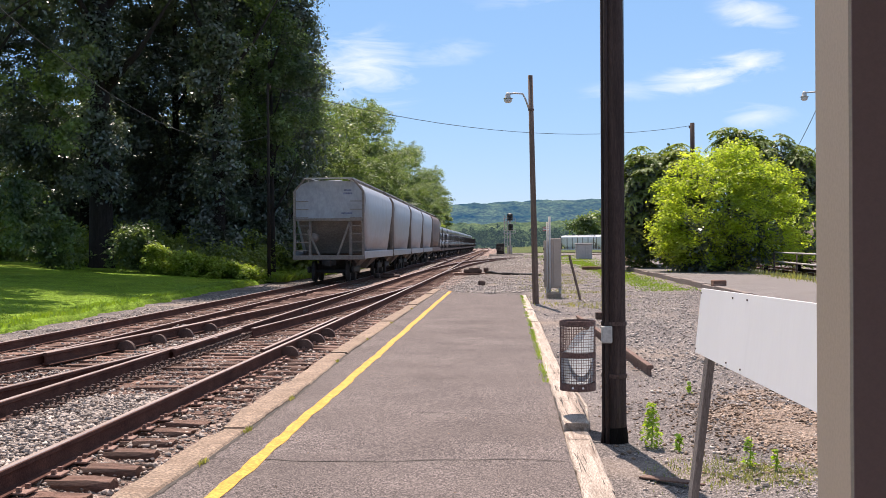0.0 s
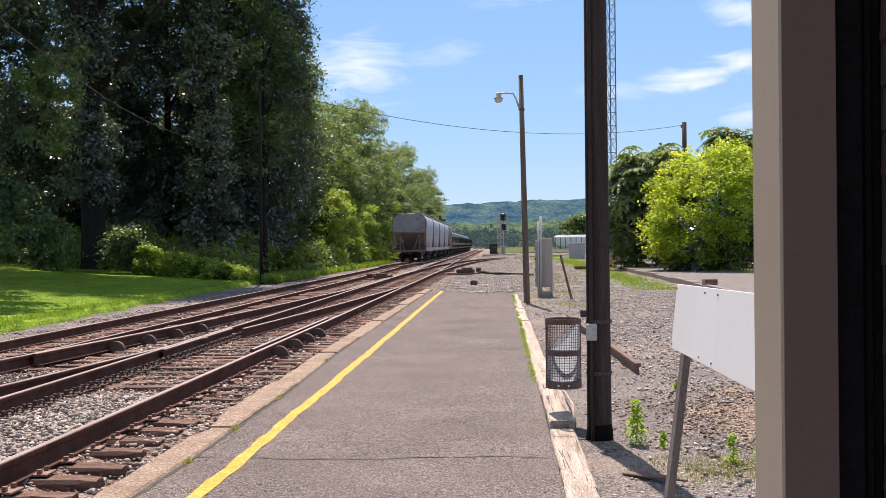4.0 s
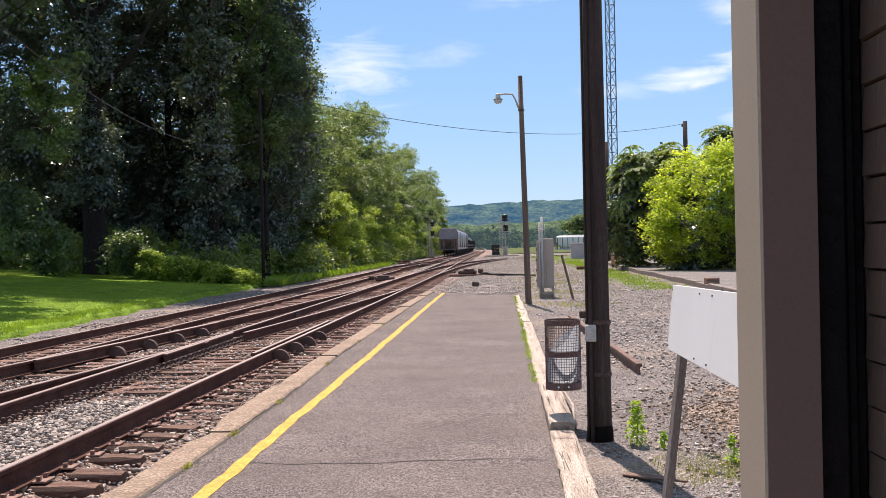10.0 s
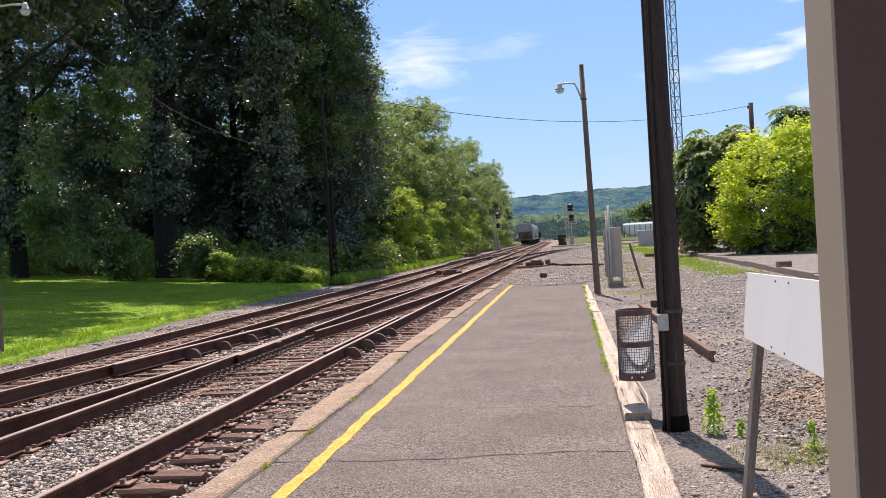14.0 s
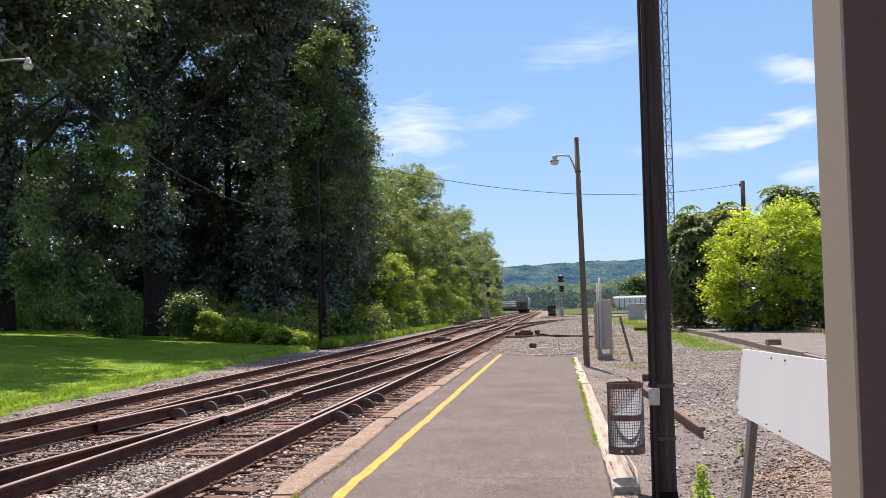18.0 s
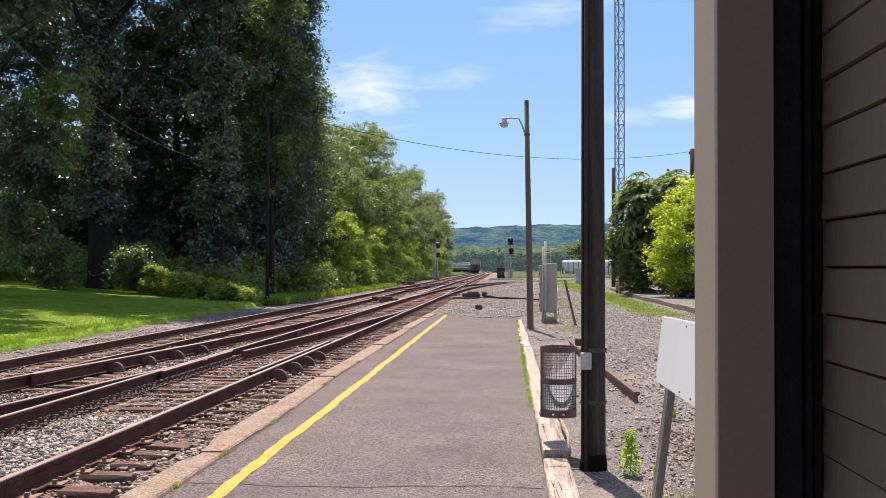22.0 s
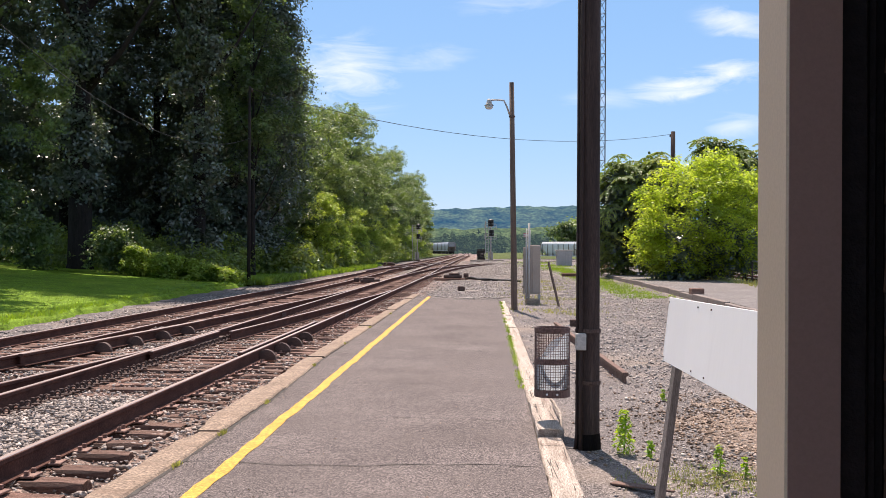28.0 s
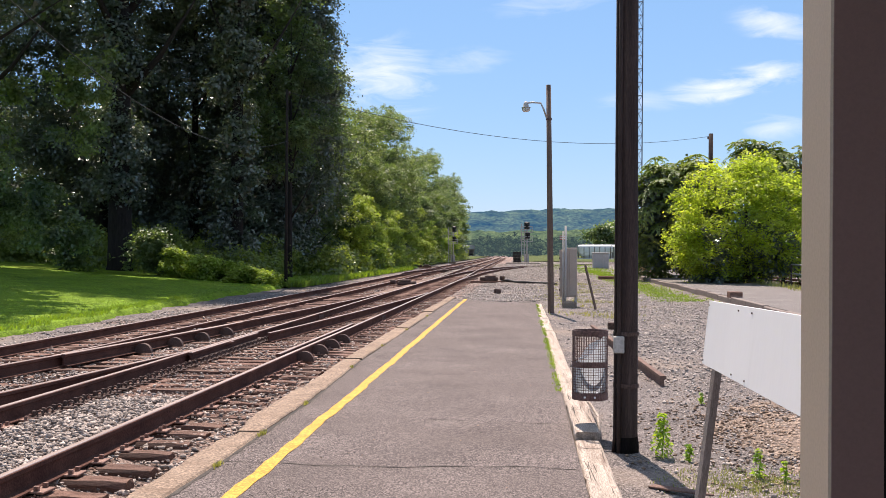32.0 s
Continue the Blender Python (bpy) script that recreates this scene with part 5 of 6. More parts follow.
keep = wob(x, y, 0.6) > 0.1
tagged(new("grass", blades("grass", x[keep], y[keep], ground_z(x[keep], y[keep]) - 0.01, 0.07, "dry_grass", rng, 0.01)), "thin dry weeds in the gravel", "grass", kind="stuff")


n = 5000
x, y = rng.normal(6.0, 1.5, n), rng.uniform(85, 150, n)
keep = wob(x, y, 0.25) > -0.2
tagged(new("grass", blades("grass", x[keep], y[keep], ground_z(x[keep], y[keep]) - 0.02, 0.1, "grass", rng, 0.03)), "patchy grass round the signal hut", "grass", kind="stuff")


n = 420
k = rng.integers(0, 7, n)
y = np.array([8.07, 9.4, 11.2, 14.6, 17.8, 21.5, 26.0])[k] + rng.normal(0, 0.05, n)
tagged(new("grass", blades("grass", -2.236 + 0.1 * smoothstep(16.5, 11, y) + rng.normal(0, 0.012, n), y, 0 * y - 0.005, 0.035, "dry_grass", rng, 0.004)), "small tufts in the kerb joint", "grass", kind="stuff")


def weed(x, y, h, n, seed, label):
    rng = np.random.default_rng(seed)
    t = thing("weed", label, "weed", pose(x, y, float(ground_z(np.array(x), np.array(y)))), "weeds")
    part("stem", Build().tube([(0, 0, -0.02), (0.01, 0, h * 0.5), (0.02, 0.01, h)], [0.006, 0.005, 0.002], 5), "weed", t)
    z = rng.uniform(0.03, 1, n) * h
    a = rng.uniform(0, 6.28, n)
    r = 0.11 * (1.15 - z / h) ** 0.6 * rng.uniform(0.3, 1, n) * h / 0.42
    pos = np.stack([np.cos(a) * r, np.sin(a) * r, z], 1)
    v, f = leaf_quads(pos, np.stack([np.cos(a) * 0.4, np.sin(a) * 0.4, 0 * a + 1], 1) + rng.normal(0, 0.45, (n, 3)), 0.034, rng)
    part("leaves", mesh_np("leaves", v, f, "weed"), "weed", t)


weed(1.0, 9.05, 0.33, 260, 1, "bright green leafy weed growing in gravel")
weed(1.17, 8.85, 0.13, 50, 2, "small green weed in gravel")
weed(1.56, 8.3, 0.2, 60, 3, "small green weed among dry grass")
weed(1.7, 8.15, 0.14, 40, 4, "small green weed among dry grass")
weed(0.99, 5.95, 0.09, 26, 5, "tiny green weed in gravel")
weed(1.75, 12.0, 0.12, 36, 6, "small green weed in gravel")

# ---- things by the platform ----


def lamp_pole(x, y, z, h, r, arm_dir, arm, arm_z, lean, mat, label, globe="galv"):
    t = thing("street_lamp", label, "street lamp", pose(x, y, z, 0, lean, 0), "platform lamps")
    part("pole", smooth(Build().tube([(0, 0, -0.5), (0, 0, 0), (0, 0, h * 0.5), (0, 0, h)], [r, r, r * 0.86, r * 0.72], 14)), mat, t)
    d = Vector(arm_dir).normalized()
    pts = [d * r * 0.7 + Vector((0, 0, arm_z - 0.35)), d * (r + 0.05) + Vector((0, 0, arm_z - 0.12)), d * arm * 0.35 + Vector((0, 0, arm_z + 0.03)), d * arm * 0.7 + Vector((0, 0, arm_z + 0.05)), d * arm + Vector((0, 0, arm_z + 0.03))]
    part("arm", smooth(Build().tube(pts, 0.022, 8)), "galv", t, "curved steel arm")
    e = d * arm + Vector((0, 0, arm_z))
    head = part("lamp_head", smooth(Build().tube([e + Vector((0, 0, 0.07)), e + Vector((0, 0, 0.02)), e + Vector((0, 0, -0.06)), e + Vector((0, 0, -0.09))], [0.035, 0.06, 0.075, 0.13], 14)), globe, t, "grey lamp hood")
    part("globe", smooth(Build().tube([e + Vector((0, 0, -0.085)), e + Vector((0, 0, -0.15)), e + Vector((0, 0, -0.19))], [0.1, 0.1, 0.06], 12)), "lampglass", head, "pale glass globe")
    part("band", Build().tube([(0, 0, arm_z - 0.4), (0, 0, arm_z - 0.36)], r * 0.95, 12), "iron", t)
    return t


lamp_pole(0.66, 29.0, -0.06, 5.79, 0.082, (-1, -0.1, 0), 0.58, 5.3, -1.0, "pole_grey", "weathered wooden lamp pole with curved arm lamp")
big = lamp_pole(0.748, 9.28, -0.06, 6.4, 0.093, (-0.6, 0.8, 0), 0.8, 5.4, 0.0, "pole", "dark creosoted lamp pole at the platform's edge")
part("tar_base", smooth(Build().tube([(0, 0, -0.3), (0, 0, 0.02), (0.002, 0, 0.07), (0, 0, 0.12)], [0.107, 0.103, 0.099, 0.094], 16, False)), "tarred", big, "black tarred foot of the pole")
part("conduit", smooth(Build().tube([(-0.06, -0.085, 0.0), (-0.062, -0.08, 0.5), (-0.062, -0.078, 2.4), (-0.055, -0.07, 5.2)], 0.016, 8)), "pole", big, "dark conduit pipe up the pole")
part("conduit", smooth(Build().tube([(-0.10, -0.045, 0.0), (-0.088, -0.05, 0.12), (-0.085, -0.045, 0.8), (-0.08, -0.04, 5.2)], 0.013, 8)), "pole", big, "dark conduit pipe up the pole")
part("switch_box", Build().box(-0.105, -0.025, -0.135, -0.07, 0.772, 0.9, c=0.006), "galv", big, "small grey steel switch box")
for z in (0.5, 0.9):
    part("strap", Build().tube([(0, 0, z), (0, 0, z + 0.03)], 0.1, 14), "iron", big)
part("bracket", Build().box(-0.14, -0.09, -0.02, 0.05, 0.945, 1.0, c=0.005), "iron", big, "iron bracket holding the bin")


def waste_bin(x, y, z0, z1, r):
    t = thing("waste_bin", "brown wire mesh waste bin hung beside the pole", "waste bin", pose(x, y, z0))
    h = z1 - z0
    for nm, za, zb in (("rim", h - 0.045, h), ("band", h * 0.47, h * 0.47 + 0.045), ("base_band", 0.0, 0.06)):
        b = Build()
        n = 28
        for k in range(n):
            a0, a1 = 2 * math.pi * k / n, 2 * math.pi * (k + 1) / n
            o, i_ = r + 0.004, r - 0.004
            q = [(math.cos(a0), math.sin(a0)), (math.cos(a1), math.sin(a1))]
            b.face((q[0][0] * o, q[0][1] * o, za), (q[1][0] * o, q[1][1] * o, za), (q[1][0] * o, q[1][1] * o, zb), (q[0][0] * o, q[0][1] * o, zb))
            b.face((q[0][0] * i_, q[0][1] * i_, zb), (q[1][0] * i_, q[1][1] * i_, zb), (q[1][0] * i_, q[1][1] * i_, za), (q[0][0] * i_, q[0][1] * i_, za))
            b.face((q[0][0] * o, q[0][1] * o, zb), (q[1][0] * o, q[1][1] * o, zb), (q[1][0] * i_, q[1][1] * i_, zb), (q[0][0] * i_, q[0][1] * i_, zb))
        part(nm, b, "bin", t)
    b = Build()
    n = 44
    for k in range(n):
        a = 2 * math.pi * k / n
        b.tube([(math.cos(a) * r, math.sin(a) * r, 0.03), (math.cos(a) * r, math.sin(a) * r, h - 0.02)], 0.0022, 4, False)
    for j in range(1, 27):
        z = h * j / 27
        b.tube([(math.cos(2 * math.pi * k / 36) * r, math.sin(2 * math.pi * k / 36) * r, z) for k in range(37)], 0.0022, 4, False)
    part("mesh", b, "bin", t, "woven wire mesh sides")
    part("floor", Build().tube([(0, 0, 0.02), (0, 0, 0.03)], r - 0.006, 24), "bin", t)
    b = smooth(Build())
    rows = ((0.03, 0.7), (0.07, 0.9), (0.3, 0.95), (0.62, 0.955), (1.0, 0.95))
    for u, k in rows:
        for q in range(25):
            a = 2 * math.pi * q / 24
            lip = h * (0.72 + 0.24 * math.cos(a) - 0.05 * math.sin(3 * a))
            b.v.append((math.cos(a) * r * k * (1 + 0.012 * math.sin(7 * a + 5 * u)), math.sin(a) * r * k * (1 + 0.012 * math.sin(5 * a)), 0.035 + (lip - 0.035) * u))
    for i in range(len(rows) - 1):
        for q in range(24):
            b.f.append((i * 25 + q, i * 25 + q + 1, i * 25 + q + 26, i * 25 + q + 25))
    part("liner", b, "liner", t, "pale translucent bin liner bag")
    for a in (-1.9, -1.35):
        part("rivet", Build().tube([(math.cos(a) * (r + 0.003), math.sin(a) * (r + 0.003), 0.03), (math.cos(a) * (r + 0.012), math.sin(a) * (r + 0.012), 0.03)], 0.009, 8), "board", t)
    return t


M["bin"] = surface("bin_brown_paint", (0.12, 0.068, 0.058), (0.18, 0.105, 0.09), 5, 60, 0.6, 0.0)
M["liner"] = leafy("bin_liner", (0.8, 0.78, 0.79), (0.9, 0.88, 0.89), (1.08, 1.08, 1.1), 0.68, 3.0)
waste_bin(0.508, 9.905, 0.262, 0.836, 0.145)

# white board on stakes
board = thing("notice_board", "long plain white painted board on leaning wooden stakes", "board")
b = Build()
th = Vector((0.009, 0.0, 0))
c0, c1, c2, c3 = Vector((0.686, 5.2, 1.027)), Vector((0.664, 3.3, 1.062)), Vector((0.692, 3.3, 1.319)), Vector((0.714, 5.2, 1.285))
b.v += [tuple(q) for q in (c0, c1, c2, c3, c0 + th, c1 + th, c2 + th, c3 + th)]
b.f += [(0, 1, 2, 3), (7, 6, 5, 4), (0, 4, 5, 1), (1, 5, 6, 2), (2, 6, 7, 3), (3, 7, 4, 0)]
part("panel", b, "board", board)
part("stake", Build().bar((0.583, 5.2, -0.3), (0.778, 5.235, 1.2), 0.042, 0.03), "stake", board, "weathered grey wooden stake")
for u in (0.01, 0.36, 0.49):
    for v0, v1 in ((0.9, 0.96), (0.03, 0.09)):
        lo, hi = c0.lerp(c1, u), c3.lerp(c2, u)
        p = lo.lerp(hi, (v0 + v1) / 2)
        part("nail", Build().box(p.x - 0.004, p.x, p.y - 0.002, p.y + 0.002, p.z - 0.003, p.z + 0.003), "iron", board)

# rail length lying on the gravel
pts = [(1.3, 22.5, 0.075), (1.56, 13.5, 0.075)]
loose = thing("loose_rail", "rusty length of spare rail lying on the gravel", "rail")
part("rail_bar", Build().sweep(RAIL_BODY, pts), "rust", loose)
plate = thing("rusty_plate", "bent rusty iron plate lying in gravel", "scrap iron")
part("plate_sheet", Build().box(-0.2, 0.2, -0.035, 0.035, 0, 0.012, pose(0.93, 7.82, -0.045, 4, -4, -50), c=0.003), "rust", plate)
part("strip", Build().box(-0.16, 0.2, -0.012, 0.012, 0, 0.012, pose(0.99, 7.72, -0.04, 2, -3, -42), c=0.003), "rust", plate)
cable = single("cable_end", smooth(Build().tube([(0.58, 12.4, -0.03), (0.6, 11.3, 0.03), (0.61, 10.4, 0.05), (0.585, 9.75, -0.02)], 0.012, 8)), "timber", "pale stiff cable lying along the timber", "cable")
for i, (x, y, s) in enumerate(((0.64, 7.05, 0.04), (0.72, 5.6, 0.07), (0.95, 6.95, 0.035))):
    rng = np.random.default_rng(300 + i)
    single("rock", stones("rock", np.array([x]), np.array([y]), np.array([-0.04]), np.array([s]), "dirt_stone", rng), None, "rounded tan rock beside the timber", "rock", group="rocks")

# relay case and prop behind the lamp pole
case = thing("relay_case", "tall grey steel equipment case on short legs", "equipment case", pose(1.28, 32.7, -0.06))
part("case_body", Build().box(-0.21, 0.2, -0.2, 0.2, 0.28, 1.68, c=0.015), "cabinet", case)
part("door", Build().box(-0.02, 0.19, -0.215, -0.195, 0.32, 1.64, c=0.006), "cabinet", case, "hinged case door")
part("side_case", Build().box(-0.29, -0.215, -0.18, 0.16, 0.3, 1.62, c=0.01), "cabinet", case, "narrow side box with hinges")
for z in (0.45, 0.75, 1.05, 1.35):
    part("hinge", Build().box(-0.31, -0.285, -0.2, -0.16, z, z + 0.06, c=0.004), "iron", case)
for x in (-0.19, 0.17):
    part("leg", Build().box(x - 0.03, x + 0.03, -0.15, 0.15, -0.1, 0.285, c=0.006), "galv", case)
part("mast", smooth(Build().tube([(-0.13, -0.24, -0.1), (-0.13, -0.24, 2.3)], 0.03, 8)), "galv", case, "thin steel mast")
part("mast", smooth(Build().tube([(-0.2, -0.22, -0.1), (-0.2, -0.22, 2.15)], 0.022, 8)), "galv", case, "thin steel mast")
single("leaning_prop", Build().bar((1.9, 30.6, -0.08), (1.66, 31.6, 1.13), 0.05, 0.05), "pole", "dark leaning wooden prop", "prop")
single("concrete_foot", Build().box(1.05, 1.45, 32.1, 32.5, -0.12, 0.1, c=0.04), "kerb", "lump of broken concrete under the equipment case", "concrete")

# switch machines and clutter past the platform


def switch_machine(x, y, z, turn, label):
    t = thing("switch_machine", label, "switch machine", pose(x, y, z, 0, 0, turn), "switch machines")
    part("case", Build().box(-0.5, 0.5, -0.22, 0.22, 0.06, 0.26, c=0.05), "iron", t)
    part("lid", Build().box(-0.38, 0.22, -0.19, 0.19, 0.25, 0.35, c=0.04), "iron", t)
    part("motor", smooth(Build().tube([(-0.85, 0, 0.22), (-0.58, 0, 0.22)], 0.13, 12)), "iron", t)
    for dy in (-0.35, 0.35):
        part("bearer", Build().box(-0.9, 1.0, dy - 0.08, dy + 0.08, -0.1, 0.06, c=0.01), "tie", t)
    part("rod", smooth(Build().tube([(0.6, 0.05, 0.16), (1.7, 0.05, 0.13)], 0.025, 6)), "iron", t)


switch_machine(-6.15, 59.0, -0.34, 0, "dark cast switch machine between the tracks")
switch_machine(-1.9, 61.5, -0.14, 180, "dark switch machine on long ties by the siding switch")
switch_machine(-6.6, 96.0, -0.36, 0, "small dark switch machine between the tracks")
switch_machine(-11.0, 128.0, -0.36, 0, "small dark switch machine beside the far track")
rng = np.random.default_rng(5)
pts = [(-1.2 + 0.34 * k, 60.3 - 0.75 * k + 0.5 * math.sin(k * 1.3), 0.0 + 0.02 * math.sin(k * 2)) for k in range(9)]
single("cable_trench", smooth(Build().tube([(a, q, c - 0.04) for a, q, c in pts], [0.03 + 0.06 * abs(math.sin(k * 1.7)) for k in range(9)], 7)), "black", "dark cable and broken trench across the gravel", "cable")
single("junction_box", Build().box(-0.13, 0.13, -0.1, 0.1, -0.05, 0.14, c=0.03), "iron", "small dark junction box in the stones", "box", pose(-1.05, 44.5, -0.1, 0, 6, 20))


def signal(x, y, z, h, label, side, heads):
    t = thing("railway_signal", label, "railway signal", pose(x, y, z), "railway signals")
    part("mast", smooth(Build().tube([(0, 0, -0.2), (0, 0, h)], 0.1, 10)), "galv", t)
    lad = Build()
    for dx in (-0.2, 0.2):
        lad.bar((side * 0.55 + dx, -0.1, 0), (side * 0.55 + dx, -0.1, h * 0.98), 0.09, 0.09)
    for k in range(int(h / 0.35)):
        lad.bar((side * 0.55 - 0.2, -0.1, 0.3 + k * 0.34), (side * 0.55 + 0.2, -0.1, 0.3 + k * 0.34), 0.05, 0.05)
    part("ladder", lad, "galv", t, "pale steel ladder")
    for zc, w, dx in heads:
        hd = part("head", Build().tube([(dx, -0.2, zc - w * 0.75), (dx, -0.2, zc - w * 0.7), (dx, -0.2, zc + w * 0.7), (dx, -0.2, zc + w * 0.85)], [w * 0.3, w * 0.62, w * 0.62, w * 0.35], 10), "black", t, "black rounded signal head")
        part("bracket", Build().bar((0, -0.05, zc), (dx, -0.15, zc), 0.07, 0.07), "galv", t)
        for dz in (-0.4, 0.3):
            part("visor", smooth(Build().tube([(dx, -0.3, zc + dz * w), (dx, -0.62, zc + dz * w - 0.02)], w * 0.3, 10)), "black", hd)
        cage = Build()
        for px, py in ((-0.85, -0.5), (0.75, -0.5), (-0.85, 0.3), (0.75, 0.3)):
            cage.bar((px, py, zc - w * 1.5), (px, py, zc - w * 0.2), 0.05, 0.05)
        for k in (-1.5, -0.85, -0.2):
            cage.bar((-0.85, -0.5, zc + k * w), (0.75, -0.5, zc + k * w), 0.06, 0.06).bar((-0.85, 0.3, zc + k * w), (0.75, 0.3, zc + k * w), 0.06, 0.06)
        part("cage", cage, "galv", t, "pale steel platform with hand rails")
    part("case", Build().box(-0.3, 0.3, 0.1, 0.5, 0, 1.3, c=0.02), "galv", t)
    part("footing", Build().box(-0.5, 0.5, -0.5, 0.5, -0.3, 0.12, c=0.04), "kerb", t)


signal(0.45, 157, -0.1, 5.7, "two-headed railway signal mast with ladder beside the track", -1, ((5.3, 0.62, 0.0), (3.9, 0.55, 0.1)))
signal(-11.6, 185, -0.3, 6.0, "railway signal mast with ladder beside the far track", -1, ((5.5, 0.55, 0.2), (3.9, 0.5, 0.2)))
t = thing("tie_stack", "stack of dark old wooden ties", "tie stack", pose(-0.95, 166, -0.1))
for k in range(8):
    part("tie", Build().box(-0.6 + 0.06 * math.sin(k), 0.55 + 0.05 * math.cos(k), -1.2, 1.2, 0.21 * k, 0.21 * k + 0.19, c=0.015), "truck", t)
single("flat_timber", Build().box(-2.2, 2.4, -0.3, 0.3, 0, 0.22, c=0.02), "timber", "pale timbers lying before the signal", "timber", pose(-0.2, 151, -0.1))

hut = thing("signal_hut", "small grey aluminium signal hut", "hut", pose(7.6, 112, -0.1))
part("hut_wall", Build().box(-0.8, 0.75, -0.7, 0.7, 0, 1.5, c=0.03), "hut", hut)
part("hut_roof", Build().box(-0.88, 0.83, -0.78, 0.78, 1.5, 1.62, c=0.05), "hut", hut)
part("hut_door", Build().box(0.1, 0.6, -0.725, -0.7, 0.1, 1.35, c=0.01), "galv", hut)
t = thing("old_timbers", "dark old timbers lying in grass", "timber", pose(5.0, 66, 0.0))
part("log", Build().box(-0.7, 0.7, -0.12, 0.12, -0.08, 0.14, c=0.03), "tie", t)
part("log", Build().box(-0.55, 0.6, 0.15, 0.4, -0.08, 0.1, c=0.03), "tie", t)

# path on the right with its kerb, railing and lamp
pth = thing("path", "old grey asphalt path along a low kerb", "path", kind="structure")
P_AT, P_LEN = along([(5.9, 12), (6.05, 25), (6.3, 36), (6.5, 48), (6.6, 61), (7.2, 80)])
b = Build()
for i in range(34):
    p, q = P_AT(P_LEN * i / 34), P_AT(P_LEN * (i + 1) / 34)
    b.face((p[0] + 0.2, p[1], 0.12), (p[0] + 4.2, p[1], 0.12), (q[0] + 4.2, q[1], 0.12), (q[0] + 0.2, q[1], 0.12))
    b.face((p[0] + 4.2, p[1], 0.12), (p[0] + 4.6, p[1], -0.3), (q[0] + 4.6, q[1], -0.3), (q[0] + 4.2, q[1], 0.12))
part("surface", b, "path", pth)
for i in range(26):
    p, q = P_AT(P_LEN * i / 26), P_AT(P_LEN * (i + 0.985) / 26)
    k = Build()
    d = Vector((q[0] - p[0], q[1] - p[1], 0))
    m = Matrix.Translation((p[0], p[1], 0)) @ d.to_track_quat("Y", "Z").to_matrix().to_4x4()
    k.box(0.04, 0.2, 0, d.length, -0.3, 0.13 + 0.02 * math.sin(i * 1.9), m, c=0.015)
    part("kerb_timber", k, "stake", pth)
part("block", Build().box(6.35, 6.75, 35.8, 36.3, 0.1, 0.3, c=0.02), "tie", pth)
fence = thing("pipe_railing", "grey steel pipe railing beside the path", "railing")
rail_pts = [(11.9, 51.5), (11.5, 46), (11.1, 41), (10.8, 37.5), (10.6, 34.5), (10.3, 30)]
for z in (1.02, 0.62):
    part("rail_pipe", smooth(Build().tube([(x, y, z) for x, y in rail_pts], 0.03, 8)), "galv", fence)
for x, y in rail_pts:
    part("railing_post", smooth(Build().tube([(x, y, -0.3), (x, y, 1.04)], 0.032, 8)), "iron", fence)
yard = thing("yard_track", "old rusty yard tracks beyond the railing", "railway track", kind="structure")
for k, x0 in enumerate((13.0, 14.5, 17.2, 18.7, 21.4, 22.9)):
    rail(yard, [(x0 + 0.02 * (q - 20), q) for q in np.arange(15, 120, 7.0)], 0.08)
for q in np.arange(28, 62, 0.62):
    for x0 in (13.75, 17.95):
        ob = new("tie", TIES[0])
        ob.parent = yard
        ob.matrix_basis = pose(x0 + 0.02 * (q - 20), q, -0.085, 0, 0, random.uniform(-2, 2))
rng = np.random.default_rng(210)
n = 4200
y = rng.uniform(27, 62, n)
x = np.interp(y, [25, 36, 48, 61], [10.35, 10.55, 10.75, 10.9]) + rng.normal(0, 0.3, n)
keep = wob(x, y, 0.9) > 0.0
tagged(new("grass", blades("grass", x[keep], y[keep], 0 * x[keep] - 0.02, 0.3, "dry_grass", rng, 0.015)), "yellowish weeds under the pipe railing", "grass", kind="stuff")
lamp_pole(9.55, 33.5, -0.1, 7.0, 0.09, (-1, 0.0, 0), 1.0, 5.85, 0.0, "pole_grey", "wooden lamp pole with curved arm beside the path")
lamp_pole(-12.05, 23.0, -0.35, 8.4, 0.105, (1, 0.0, 0), 1.02, 7.25, 0.0, "pole_grey", "weathered lamp pole on the lawn's edge")

t = thing("utility_pole", "slim dark utility pole before the trees", "utility pole", pose(-12.4, 58.2, -0.5), "utility poles")
part("pole", smooth(Build().tube([(0, 0, -0.5), (0, 0, 10.4)], [0.1, 0.065], 12)), "bark", t)
part("insulator", smooth(Build().tube([(0.12, 0, 10.1), (0.12, 0, 10.3)], 0.05, 8)), "iron", t)
t = thing("utility_pole", "grey wooden utility pole behind the shrub", "utility pole", pose(13.5, 83, -0.3), "utility poles")
part("pole", smooth(Build().tube([(0, 0, -0.3), (0, 0, 10.5)], [0.21, 0.16], 12)), "pole", t)
part("insulator", smooth(Build().tube([(-0.2, 0, 10.1), (-0.2, 0, 10.3)], 0.06, 8)), "iron", t)
t = thing("utility_pole", "short grey pole behind the trees", "utility pole", pose(8.9, 95, -0.3), "utility poles")
part("pole", smooth(Build().tube([(0, 0, -0.3), (0, 0, 10.2)], [0.16, 0.13], 12)), "pole", t)


def wire(p, q, sag, r, label, n=18):
    p, q = Vector(p), Vector(q)
    pts = [p.lerp(q, u) - Vector((0, 0, sag * 4 * u * (1 - u))) for u in [i / n for i in range(n + 1)]]
    single("overhead_wire", smooth(Build().tube(pts, r, 6)), "wire", label, "wire", group="overhead wires")


